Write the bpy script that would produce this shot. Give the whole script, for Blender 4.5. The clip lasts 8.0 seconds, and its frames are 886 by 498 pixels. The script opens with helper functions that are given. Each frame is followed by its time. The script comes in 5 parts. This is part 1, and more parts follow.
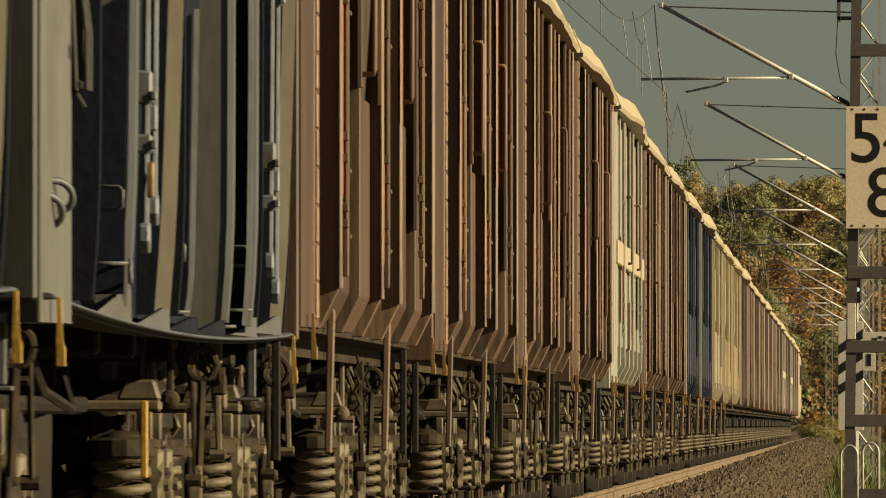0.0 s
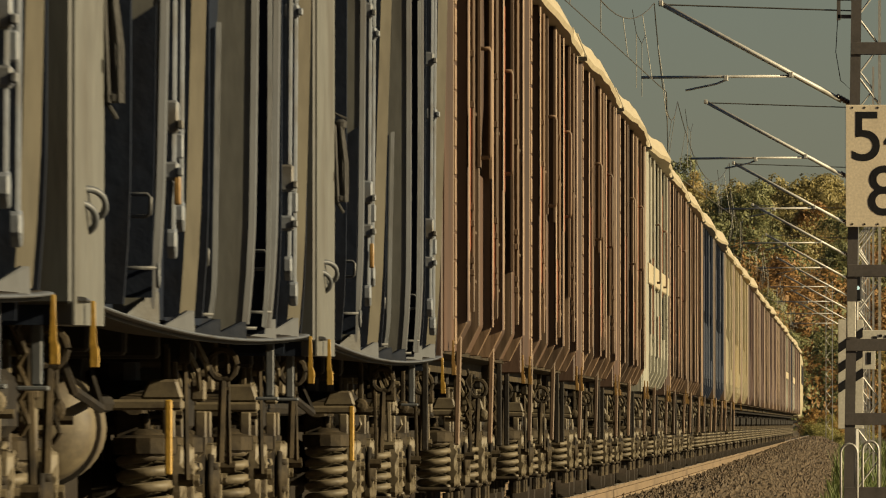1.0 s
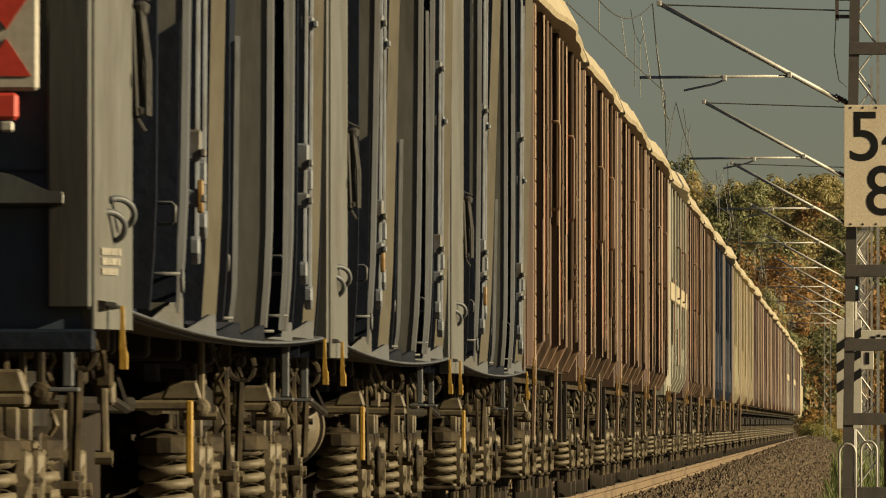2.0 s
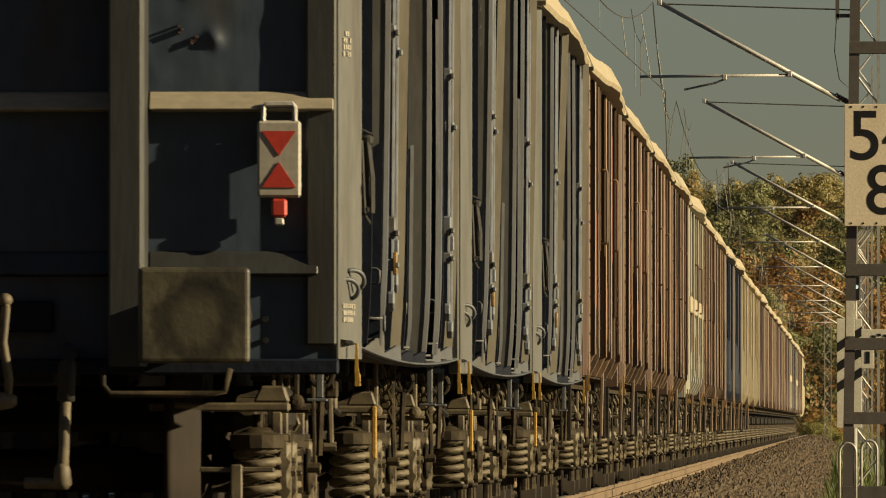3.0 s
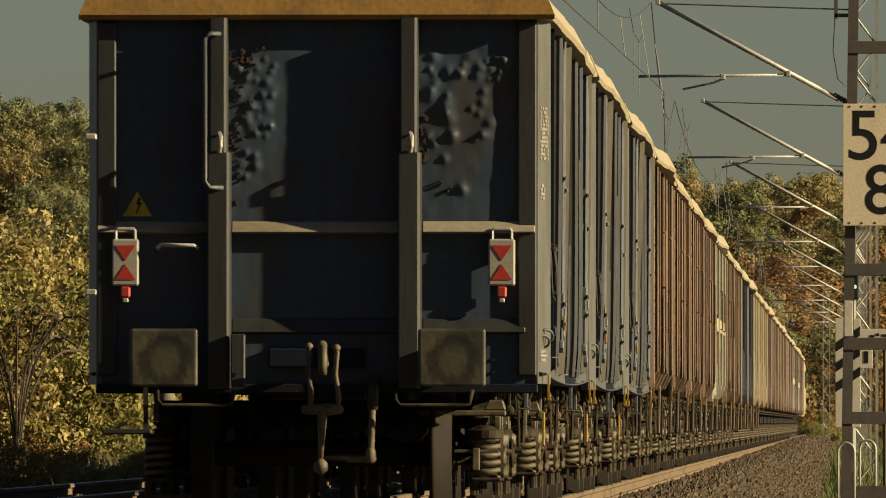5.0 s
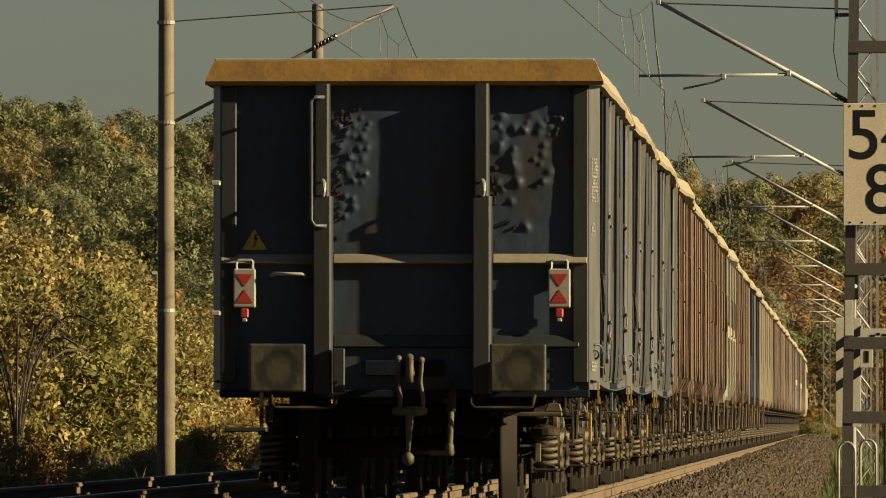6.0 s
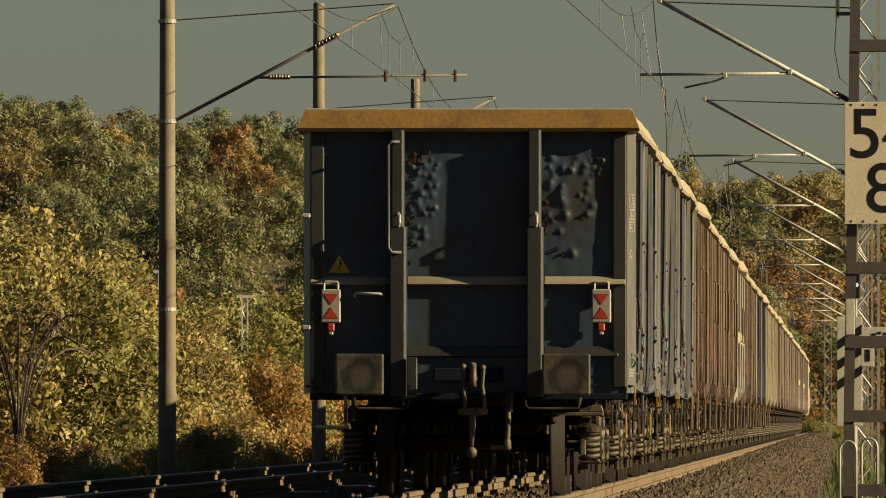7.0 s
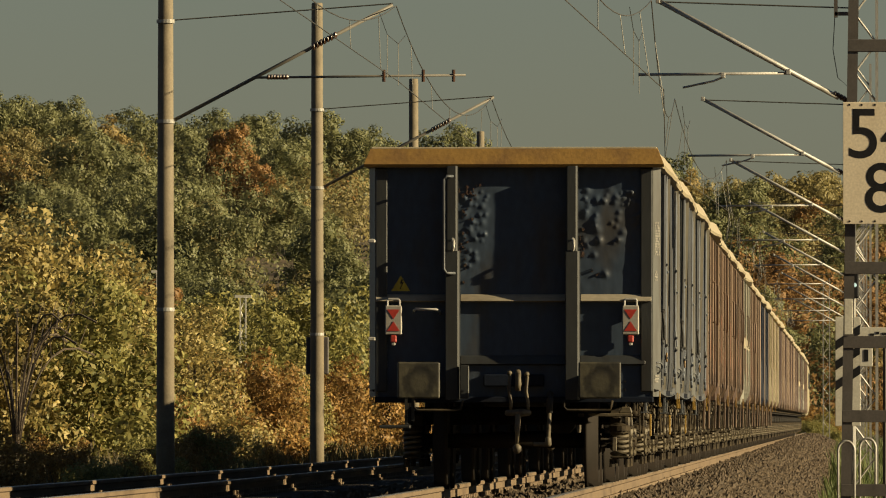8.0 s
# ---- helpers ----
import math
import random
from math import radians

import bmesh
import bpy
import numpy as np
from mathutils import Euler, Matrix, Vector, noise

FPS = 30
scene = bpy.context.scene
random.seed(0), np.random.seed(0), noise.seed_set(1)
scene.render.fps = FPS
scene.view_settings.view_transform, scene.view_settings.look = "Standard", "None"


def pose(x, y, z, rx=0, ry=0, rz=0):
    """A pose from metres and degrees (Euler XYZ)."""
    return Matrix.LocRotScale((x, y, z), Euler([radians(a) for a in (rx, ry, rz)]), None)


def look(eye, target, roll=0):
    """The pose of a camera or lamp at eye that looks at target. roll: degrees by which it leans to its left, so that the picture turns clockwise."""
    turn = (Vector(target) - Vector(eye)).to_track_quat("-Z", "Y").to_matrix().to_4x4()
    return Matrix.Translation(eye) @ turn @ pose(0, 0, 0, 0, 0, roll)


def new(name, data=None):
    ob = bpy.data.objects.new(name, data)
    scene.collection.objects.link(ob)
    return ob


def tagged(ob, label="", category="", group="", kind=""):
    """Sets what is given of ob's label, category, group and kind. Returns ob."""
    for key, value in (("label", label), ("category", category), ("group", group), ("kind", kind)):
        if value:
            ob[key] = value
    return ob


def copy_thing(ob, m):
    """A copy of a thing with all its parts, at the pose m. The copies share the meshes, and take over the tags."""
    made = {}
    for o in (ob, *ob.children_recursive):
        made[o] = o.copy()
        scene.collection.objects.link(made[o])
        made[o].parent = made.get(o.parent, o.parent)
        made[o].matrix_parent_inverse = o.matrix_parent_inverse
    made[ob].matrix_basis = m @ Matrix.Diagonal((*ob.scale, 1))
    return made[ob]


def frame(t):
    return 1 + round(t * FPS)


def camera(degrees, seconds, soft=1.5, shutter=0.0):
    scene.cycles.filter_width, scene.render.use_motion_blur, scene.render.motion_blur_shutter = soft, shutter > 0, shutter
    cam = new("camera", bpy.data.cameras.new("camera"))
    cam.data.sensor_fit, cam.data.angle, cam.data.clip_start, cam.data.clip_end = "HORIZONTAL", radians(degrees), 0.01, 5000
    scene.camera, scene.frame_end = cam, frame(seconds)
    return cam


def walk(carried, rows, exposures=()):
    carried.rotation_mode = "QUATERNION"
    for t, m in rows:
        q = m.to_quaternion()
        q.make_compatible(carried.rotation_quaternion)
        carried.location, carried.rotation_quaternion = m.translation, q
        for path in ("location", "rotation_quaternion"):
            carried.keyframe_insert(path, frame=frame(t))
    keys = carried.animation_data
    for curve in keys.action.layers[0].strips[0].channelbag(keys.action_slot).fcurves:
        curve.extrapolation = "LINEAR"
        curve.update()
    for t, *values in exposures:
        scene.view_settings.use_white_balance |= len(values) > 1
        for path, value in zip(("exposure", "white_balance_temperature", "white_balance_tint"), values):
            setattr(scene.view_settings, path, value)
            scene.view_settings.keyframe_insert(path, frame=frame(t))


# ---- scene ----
# Track along +y, track centre x = 0, top of rail z = 0.
cam = camera(4.036, 8.0, soft=1.1, shutter=0.25)
EYE = (3.32, 0.0, 0.655)
YAW, PITCH = 1.865, 0.806
SHAKE = [  # seconds, small turns of the tripod head in thousandths of a degree
    (0.0, 0.0, 0.0), (0.5, 7.7, 7.7), (1.0, 0.0, 7.7), (1.5, 0.0, 7.7), (2.0, 7.7, 7.7), (3.5, 5.2, 12.9),
    (4.0, 5.2, 12.9), (4.5, 7.7, 12.9), (5.0, 12.9, 12.9), (6.5, 7.7, 18.0), (7.0, 5.2, 20.6), (7.5, 5.2, 20.6), (8.0, 12.9, 20.6)]
walk(cam, [(t, pose(*EYE, 90 + PITCH - v / 1000, 0.0, YAW - h / 1000)) for t, h, v in SHAKE])

# ---- light ----
SUN_FROM = Vector((1.0, -0.19, 0.37)).normalized()
world = bpy.data.worlds.new("sky")
scene.world = world
world.use_nodes = True
wn = world.node_tree
sky = wn.nodes.new("ShaderNodeTexSky")
sky.sky_type, sky.sun_disc = "NISHITA", False
sky.sun_elevation = math.asin(SUN_FROM.z)
sky.sun_rotation = math.atan2(SUN_FROM.x, SUN_FROM.y)
sky.air_density, sky.dust_density, sky.ozone_density = 1.0, 0.35, 2.5
wn.nodes["Background"].inputs[1].default_value = 0.0178
wn.links.new(sky.outputs[0], wn.nodes["Background"].inputs[0])
sun = new("sun", bpy.data.lights.new("sun", "SUN"))
sun.data.energy, sun.data.angle, sun.data.color = 5.0, radians(0.5), (1.0, 0.81, 0.485)
sun.matrix_world = look(SUN_FROM * 50, (0, 0, 0))
scene.view_settings.exposure = 1.18


# ---- materials ----
def surface(name, colour, rough=0.6, metal=0.0, second=None, amount=0.5, scale=3.0, fine=40.0, bump=0.15, stretch=(1, 1, 1), vary=0.0, spec=0.4):
    """A node material: base colour, a second colour in soft patches, fine grain and relief."""
    m = bpy.data.materials.new(name)
    m.use_nodes = True
    nt = m.node_tree
    b = nt.nodes["Principled BSDF"]
    co = nt.nodes.new("ShaderNodeTexCoord")
    mp = nt.nodes.new("ShaderNodeMapping")
    mp.inputs["Scale"].default_value = stretch
    nt.links.new(co.outputs["Object"], mp.inputs["Vector"])
    big = nt.nodes.new("ShaderNodeTexNoise")
    big.inputs["Scale"].default_value, big.inputs["Detail"].default_value = scale, 6
    small = nt.nodes.new("ShaderNodeTexNoise")
    small.inputs["Scale"].default_value, small.inputs["Detail"].default_value = fine, 4
    for n in (big, small):
        nt.links.new(mp.outputs[0], n.inputs["Vector"])
    ramp = nt.nodes.new("ShaderNodeValToRGB")
    ramp.color_ramp.elements[0].position = 0.62 - 0.35 * amount
    ramp.color_ramp.elements[1].position = 0.80 - 0.25 * amount
    nt.links.new(big.outputs[0], ramp.inputs[0])
    mix = nt.nodes.new("ShaderNodeMix")
    mix.data_type = "RGBA"
    mix.inputs[6].default_value = (*colour, 1)
    mix.inputs[7].default_value = (*(second or [c * 0.6 for c in colour]), 1)
    nt.links.new(ramp.outputs[0], mix.inputs[0])
    grain = nt.nodes.new("ShaderNodeMapRange")
    grain.inputs[3].default_value, grain.inputs[4].default_value = 0.65, 1.3
    nt.links.new(small.outputs[0], grain.inputs[0])
    mul = nt.nodes.new("ShaderNodeMix")
    mul.data_type, mul.blend_type = "RGBA", "MULTIPLY"
    mul.inputs[0].default_value = 1.0
    nt.links.new(mix.outputs[2], mul.inputs[6])
    nt.links.new(grain.outputs[0], mul.inputs[7])
    last = mul.outputs[2]
    if vary:
        info = nt.nodes.new("ShaderNodeObjectInfo")
        rng = nt.nodes.new("ShaderNodeMapRange")
        rng.inputs[3].default_value, rng.inputs[4].default_value = 1 - vary, 1 + vary
        nt.links.new(info.outputs["Random"], rng.inputs[0])
        mv = nt.nodes.new("ShaderNodeMix")
        mv.data_type, mv.blend_type = "RGBA", "MULTIPLY"
        mv.inputs[0].default_value = 1.0
        nt.links.new(last, mv.inputs[6])
        nt.links.new(rng.outputs[0], mv.inputs[7])
        last = mv.outputs[2]
    nt.links.new(last, b.inputs["Base Color"])
    b.inputs["Roughness"].default_value, b.inputs["Metallic"].default_value = rough, metal
    b.inputs["Specular IOR Level"].default_value = spec
    bp = nt.nodes.new("ShaderNodeBump")
    bp.inputs["Strength"].default_value, bp.inputs["Distance"].default_value = bump, 0.02
    nt.links.new(small.outputs[0], bp.inputs["Height"])
    nt.links.new(bp.outputs[0], b.inputs["Normal"])
    return m


def leaves(name, colours, rough=0.55):
    """Foliage whose single leaves vary between the given colours."""
    m = bpy.data.materials.new(name)
    m.use_nodes = True
    nt = m.node_tree
    b = nt.nodes["Principled BSDF"]
    geo = nt.nodes.new("ShaderNodeNewGeometry")
    ramp = nt.nodes.new("ShaderNodeValToRGB")
    els = ramp.color_ramp.elements
    while len(els) < len(colours):
        els.new(0.5)
    for i, c in enumerate(colours):
        els[i].position, els[i].color = i / (len(colours) - 1), (*c, 1)
    nt.links.new(geo.outputs["Random Per Island"], ramp.inputs[0])
    nt.links.new(ramp.outputs[0], b.inputs["Base Color"])
    b.inputs["Roughness"].default_value = rough
    b.inputs["Specular IOR Level"].default_value = 0.25
    tr = nt.nodes.new("ShaderNodeBsdfTranslucent")
    nt.links.new(ramp.outputs[0], tr.inputs["Color"])
    ms = nt.nodes.new("ShaderNodeMixShader")
    ms.inputs[0].default_value = 0.35
    nt.links.new(b.outputs[0], ms.inputs[1])
    nt.links.new(tr.outputs[0], ms.inputs[2])
    nt.links.new(ms.outputs[0], nt.nodes["Material Output"].inputs[0])
    return m


def glow(name, colour, strength):
    m = bpy.data.materials.new(name)
    m.use_nodes = True
    b = m.node_tree.nodes["Principled BSDF"]
    b.inputs["Emission Color"].default_value, b.inputs["Emission Strength"].default_value = (*colour, 1), strength
    return m


UP = (1, 1, 0.12)  # streaks that run down
M = {
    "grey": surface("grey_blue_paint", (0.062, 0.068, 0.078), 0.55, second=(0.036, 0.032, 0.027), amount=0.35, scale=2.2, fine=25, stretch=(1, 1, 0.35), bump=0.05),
    # Near-black blue carries the shade of recessed walls and webs in its colour.
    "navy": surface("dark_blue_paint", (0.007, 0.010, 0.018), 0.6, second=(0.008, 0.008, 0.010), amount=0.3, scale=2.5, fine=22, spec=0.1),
    "endgrey": surface("weathered_dark_blue_paint", (0.030, 0.044, 0.066), 0.5, second=(0.040, 0.034, 0.026), amount=0.32, scale=2.3, fine=16, stretch=(1, 1, 0.45), bump=0.06, spec=0.3),
    # Darker grey for rear-facing posts, their dim light put into the colour.
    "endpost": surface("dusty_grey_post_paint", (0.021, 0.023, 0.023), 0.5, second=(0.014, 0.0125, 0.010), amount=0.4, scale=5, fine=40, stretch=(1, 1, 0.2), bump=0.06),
    "ledge": surface("dust_covered_ledge", (0.21, 0.185, 0.135), 0.65, second=(0.12, 0.10, 0.07), amount=0.35, scale=4, fine=40, stretch=(0.4, 1, 1), bump=0.06),
    "frame_grey": surface("light_grey_steel_paint", (0.062, 0.068, 0.076), 0.55, second=(0.044, 0.039, 0.032), amount=0.3, scale=4, fine=30, stretch=(1, 1, 0.3)),
    "fin": surface("light_gusset_paint", (0.076, 0.082, 0.088), 0.55, second=(0.048, 0.044, 0.036), amount=0.3, scale=6, fine=120, bump=0.03),
    # Flaking wear on corner posts; on ribs this pale tone paints the sunlit highlight.
    "worn": surface("worn_bright_edge", (0.18, 0.12, 0.073), 0.5, second=(0.07, 0.035, 0.02), amount=0.5, scale=9, fine=60, stretch=(1, 1, 0.3), bump=0.05),
    "brown": surface("red_brown_paint", (0.049, 0.0265, 0.0158), 0.6, second=(0.023, 0.014, 0.0095), amount=0.55, scale=3.5, fine=28, stretch=(1, 1, 0.18), vary=0.45),
    "tan": surface("faded_brown_paint", (0.080, 0.050, 0.029), 0.6, second=(0.036, 0.0215, 0.0135), amount=0.5, scale=4, fine=30, stretch=UP, vary=0.5),
    "pale": surface("pale_grey_paint", (0.19, 0.185, 0.15), 0.55, second=(0.11, 0.085, 0.06), amount=0.3, scale=3, stretch=UP),
    "blue": surface("blue_wagon_paint", (0.01, 0.016, 0.032), 0.5, second=(0.015, 0.015, 0.017), amount=0.3, scale=3, stretch=UP),
    "cream": surface("cream_wagon_paint", (0.235, 0.205, 0.13), 0.55, second=(0.125, 0.095, 0.055), amount=0.3, scale=3, stretch=UP),
    "yellow_wagon": surface("ochre_wagon_paint", (0.26, 0.18, 0.055), 0.55, second=(0.14, 0.092, 0.04), amount=0.3, scale=3, stretch=UP),
    "mauve": surface("dull_red_paint", (0.072, 0.0448, 0.036), 0.6, second=(0.048, 0.0336, 0.028), amount=0.4, scale=3, stretch=UP, vary=0.3),
    "ochre": surface("ochre_yellow_paint", (0.176, 0.1, 0.0224), 0.55, second=(0.104, 0.056, 0.02), amount=0.35, scale=2.5, fine=25),
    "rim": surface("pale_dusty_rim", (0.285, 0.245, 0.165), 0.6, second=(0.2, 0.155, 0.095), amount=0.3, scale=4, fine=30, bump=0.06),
    "bogie": surface("dusty_brown_iron", (0.038, 0.029, 0.017), 0.75, second=(0.011, 0.009, 0.007), amount=0.6, scale=7, fine=60, bump=0.12, vary=0.2, spec=0.12),
    "spring": surface("dusty_spring_steel", (0.084, 0.068, 0.041), 0.65, second=(0.030, 0.022, 0.014), amount=0.45, scale=9, fine=70, bump=0.05),
    # Oily iron; beneath the wagons its near-black also stands in for shade.
    "dark": surface("dark_oily_iron", (0.0128, 0.0112, 0.0096), 0.65, second=(0.024, 0.0192, 0.0144), amount=0.4, scale=6, fine=50, spec=0.12),
    "wheel": surface("worn_wheel_steel", (0.018, 0.015, 0.012), 0.8, 0.0, second=(0.026, 0.02, 0.016), amount=0.4, scale=5, fine=40, spec=0.12),
    "buffer": surface("greasy_buffer_plate", (0.060, 0.054, 0.033), 0.55, second=(0.018, 0.017, 0.013), amount=0.55, scale=4, fine=28, bump=0.12),
    "yellow": surface("yellow_handle_paint", (0.26, 0.155, 0.02), 0.5, second=(0.16, 0.09, 0.02), amount=0.2),
    "white": surface("white_paint", (0.47, 0.45, 0.38), 0.5, second=(0.36, 0.33, 0.26), amount=0.25, bump=0.015),
    "board": surface("dulled_white_board", (0.25, 0.235, 0.20), 0.5, second=(0.15, 0.135, 0.11), amount=0.3, bump=0.02),
    "red": surface("red_reflector", (0.30, 0.028, 0.018), 0.45, second=(0.22, 0.026, 0.018), amount=0.2, bump=0.02),
    "orange_red": surface("orange_primer_patch", (0.192, 0.06, 0.024), 0.6, second=(0.12, 0.048, 0.0256), amount=0.4),
    "black": surface("black_paint", (0.016, 0.016, 0.0176), 0.5, spec=0.12),
    "rubber": surface("black_rubber", (0.02, 0.0192, 0.0184), 0.7),
    "sign": surface("sign_enamel", (0.592, 0.512, 0.376), 0.5, second=(0.496, 0.416, 0.296), amount=0.25, scale=2, bump=0.015),
    "triangle": surface("warning_yellow", (0.44, 0.336, 0.024), 0.5),
    "concrete": surface("spun_concrete", (0.152, 0.124, 0.08), 0.8, second=(0.096, 0.08, 0.0528), amount=0.4, scale=2, fine=30),
    "mast_dark": surface("dark_mast_paint", (0.068, 0.06, 0.0544), 0.6, second=(0.044, 0.0384, 0.0336), amount=0.35, scale=3, bump=0.05),
    "galv": surface("galvanised_steel", (0.304, 0.296, 0.272), 0.5, 0.2, second=(0.192, 0.184, 0.16), amount=0.35, scale=5),
    "dull": surface("dull_grey_tube", (0.115, 0.105, 0.085), 0.6, second=(0.07, 0.065, 0.055), amount=0.3, bump=0.03),
    "wire": surface("weathered_copper_wire", (0.08, 0.076, 0.064), 0.5, 0.4),
    "insulator": surface("brown_porcelain", (0.056, 0.028, 0.016), 0.25),
    "rail": surface("rusty_rail_side", (0.128, 0.09, 0.053), 0.7, second=(0.08, 0.055, 0.032), amount=0.4, scale=3, fine=40, stretch=(1, 0.2, 1)),
    "railtop": surface("bright_rail_head", (0.36, 0.336, 0.288), 0.35, 0.8, amount=0.2),
    "sleeper": surface("weathered_concrete_sleeper", (0.060, 0.047, 0.030), 0.85, second=(0.04, 0.032, 0.024), amount=0.45, scale=5, vary=0.15),
    "stone": surface("ballast_stone", (0.074, 0.052, 0.030), 0.85, second=(0.030, 0.022, 0.014), amount=0.5, scale=6, fine=25, bump=0.6),
    "ballast": surface("ballast_bed", (0.045, 0.031, 0.018), 0.9, second=(0.02, 0.014, 0.009), amount=0.6, scale=14, fine=30, bump=1.0),
    "soil": surface("dry_grass_soil", (0.082, 0.058, 0.03), 0.9, second=(0.05, 0.042, 0.02), amount=0.5, scale=0.4, fine=6, bump=0.8),
    "bark": surface("bark", (0.08, 0.06, 0.04), 0.85, second=(0.04, 0.032, 0.024), amount=0.4, scale=5),
    "straw": leaves("dry_grass", [(0.0968, 0.0748, 0.0308), (0.0528, 0.0528, 0.0176), (0.132, 0.101, 0.044), (0.0704, 0.0528, 0.0264)]),
    "weed": leaves("green_weed", [(0.0528, 0.0792, 0.022), (0.088, 0.114, 0.0352), (0.123, 0.132, 0.044)]),
    "leaf_gold": leaves("golden_leaves", [(0.22, 0.18, 0.056), (0.42, 0.34, 0.135), (0.14, 0.12, 0.04), (0.31, 0.23, 0.07), (0.11, 0.092, 0.033)]),
    "leaf_olive": leaves("olive_leaves", [(0.18, 0.178, 0.053), (0.33, 0.29, 0.098), (0.12, 0.125, 0.038), (0.24, 0.21, 0.063)]),
    "leaf_rust": leaves("rust_leaves", [(0.30, 0.16, 0.044), (0.19, 0.115, 0.038), (0.38, 0.235, 0.072), (0.15, 0.10, 0.034)]),
    "far_green": leaves("hill_green_leaves", [(0.140, 0.148, 0.066), (0.172, 0.172, 0.078)]),
    "far_olive": leaves("hill_olive_leaves", [(0.190, 0.162, 0.066), (0.23, 0.192, 0.078)]),
    "far_rust": leaves("hill_rust_leaves", [(0.205, 0.118, 0.046), (0.26, 0.15, 0.055)]),
    "far_gold": leaves("hill_golden_leaves", [(0.22, 0.165, 0.060), (0.27, 0.20, 0.075)]),
    "barsteel": surface("bluish_bar_steel", (0.115, 0.128, 0.15), 0.42, 0.1, second=(0.075, 0.07, 0.062), amount=0.4, scale=6, bump=0.05),
    # Paler grey for sunlit corners and webs, the sunlight put into the colour.
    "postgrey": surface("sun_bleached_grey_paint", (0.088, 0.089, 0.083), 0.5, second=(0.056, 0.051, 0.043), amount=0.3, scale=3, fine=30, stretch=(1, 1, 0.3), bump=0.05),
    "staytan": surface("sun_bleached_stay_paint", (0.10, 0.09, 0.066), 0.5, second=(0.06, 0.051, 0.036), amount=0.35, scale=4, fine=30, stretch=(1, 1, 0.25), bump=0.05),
    "rust": surface("flaking_rust", (0.042, 0.021, 0.013), 0.85, second=(0.022, 0.013, 0.009), amount=0.5, scale=14, fine=90, bump=0.4),
    "lens": glow("signal_lens", (0.02, 0.42, 0.45), 0.3),
}


def stain(m, centre, stops):
    """A soft round stain with an uneven edge round a point of the thing: (distance, shade) stops over the paint."""
    nt = m.node_tree
    b = nt.nodes["Principled BSDF"]
    paint = b.inputs["Base Color"].links[0].from_socket
    co = nt.nodes.new("ShaderNodeTexCoord")
    far = nt.nodes.new("ShaderNodeVectorMath")
    far.operation = "DISTANCE"
    far.inputs[1].default_value = centre
    nt.links.new(co.outputs["Object"], far.inputs[0])
    nz = nt.nodes.new("ShaderNodeTexNoise")
    nz.inputs["Scale"].default_value = 14
    nt.links.new(co.outputs["Object"], nz.inputs["Vector"])
    add = nt.nodes.new("ShaderNodeMath")
    add.operation = "MULTIPLY_ADD"
    add.inputs[1].default_value = 0.09
    nt.links.new(nz.outputs[0], add.inputs[0])
    nt.links.new(far.outputs["Value"], add.inputs[2])
    ramp = nt.nodes.new("ShaderNodeValToRGB")
    els = ramp.color_ramp.elements
    while len(els) < len(stops):
        els.new(0.5)
    for e, (p, v) in zip(els, stops):
        e.position, e.color = p, (v, v, v, 1)
    nt.links.new(add.outputs[0], ramp.inputs[0])
    mul = nt.nodes.new("ShaderNodeMix")
    mul.data_type, mul.blend_type = "RGBA", "MULTIPLY"
    mul.inputs[0].default_value = 1.0
    nt.links.new(paint, mul.inputs[6])
    nt.links.new(ramp.outputs[0], mul.inputs[7])
    nt.links.new(mul.outputs[2], b.inputs["Base Color"])


stain(M["buffer"], (0.01, -0.615, -0.02), [(0.06, 0.8), (0.12, 0.7), (0.165, 0.28), (0.19, 0.3), (0.225, 0.9)])


# ---- mesh helpers ----
def box(bm, x0, x1, y0, y1, z0, z1, bev=0.0, seg=1):
    vs = [bm.verts.new((x, y, z)) for x in (x0, x1) for y in (y0, y1) for z in (z0, z1)]
    fs = [bm.faces.new([vs[i] for i in q]) for q in ((0, 1, 3, 2), (4, 6, 7, 5), (0, 4, 5, 1), (2, 3, 7, 6), (0, 2, 6, 4), (1, 5, 7, 3))]
    if bev:
        es = list({e for f in fs for e in f.edges})
        bmesh.ops.bevel(bm, geom=es, offset=bev, segments=seg, affect="EDGES", profile=0.5)
    return vs


def cyl(bm, a, b, r, seg=8, r2=None):
    a, b = Vector(a), Vector(b)
    q = (b - a).to_track_quat("Z", "Y").to_matrix()
    r2 = r if r2 is None else r2
    rings = []
    for p, rr in ((a, r), (b, r2)):
        rings.append([bm.verts.new(p + q @ Vector((rr * math.cos(6.28318 * i / seg), rr * math.sin(6.28318 * i / seg), 0))) for i in range(seg)])
    for i in range(seg):
        j = (i + 1) % seg
        bm.faces.new((rings[0][i], rings[0][j], rings[1][j], rings[1][i]))
    bm.faces.new(rings[0][::-1])
    bm.faces.new(rings[1])


def tube(bm, pts, r, seg=6):
    """A round bar along a line of points."""
    pts = [Vector(p) for p in pts]
    rings = []
    for i, p in enumerate(pts):
        d = (pts[min(i + 1, len(pts) - 1)] - pts[max(i - 1, 0)]).normalized()
        u = d.cross(Vector((0.31, 0.57, 0.76))).normalized()
        w = d.cross(u)
        rings.append([bm.verts.new(p + r * (u * math.cos(6.28318 * k / seg) + w * math.sin(6.28318 * k / seg))) for k in range(seg)])
    for a, b in zip(rings, rings[1:]):
        for k in range(seg):
            j = (k + 1) % seg
            bm.faces.new((a[k], a[j], b[j], b[k]))
    bm.faces.new(rings[0][::-1])
    bm.faces.new(rings[-1])


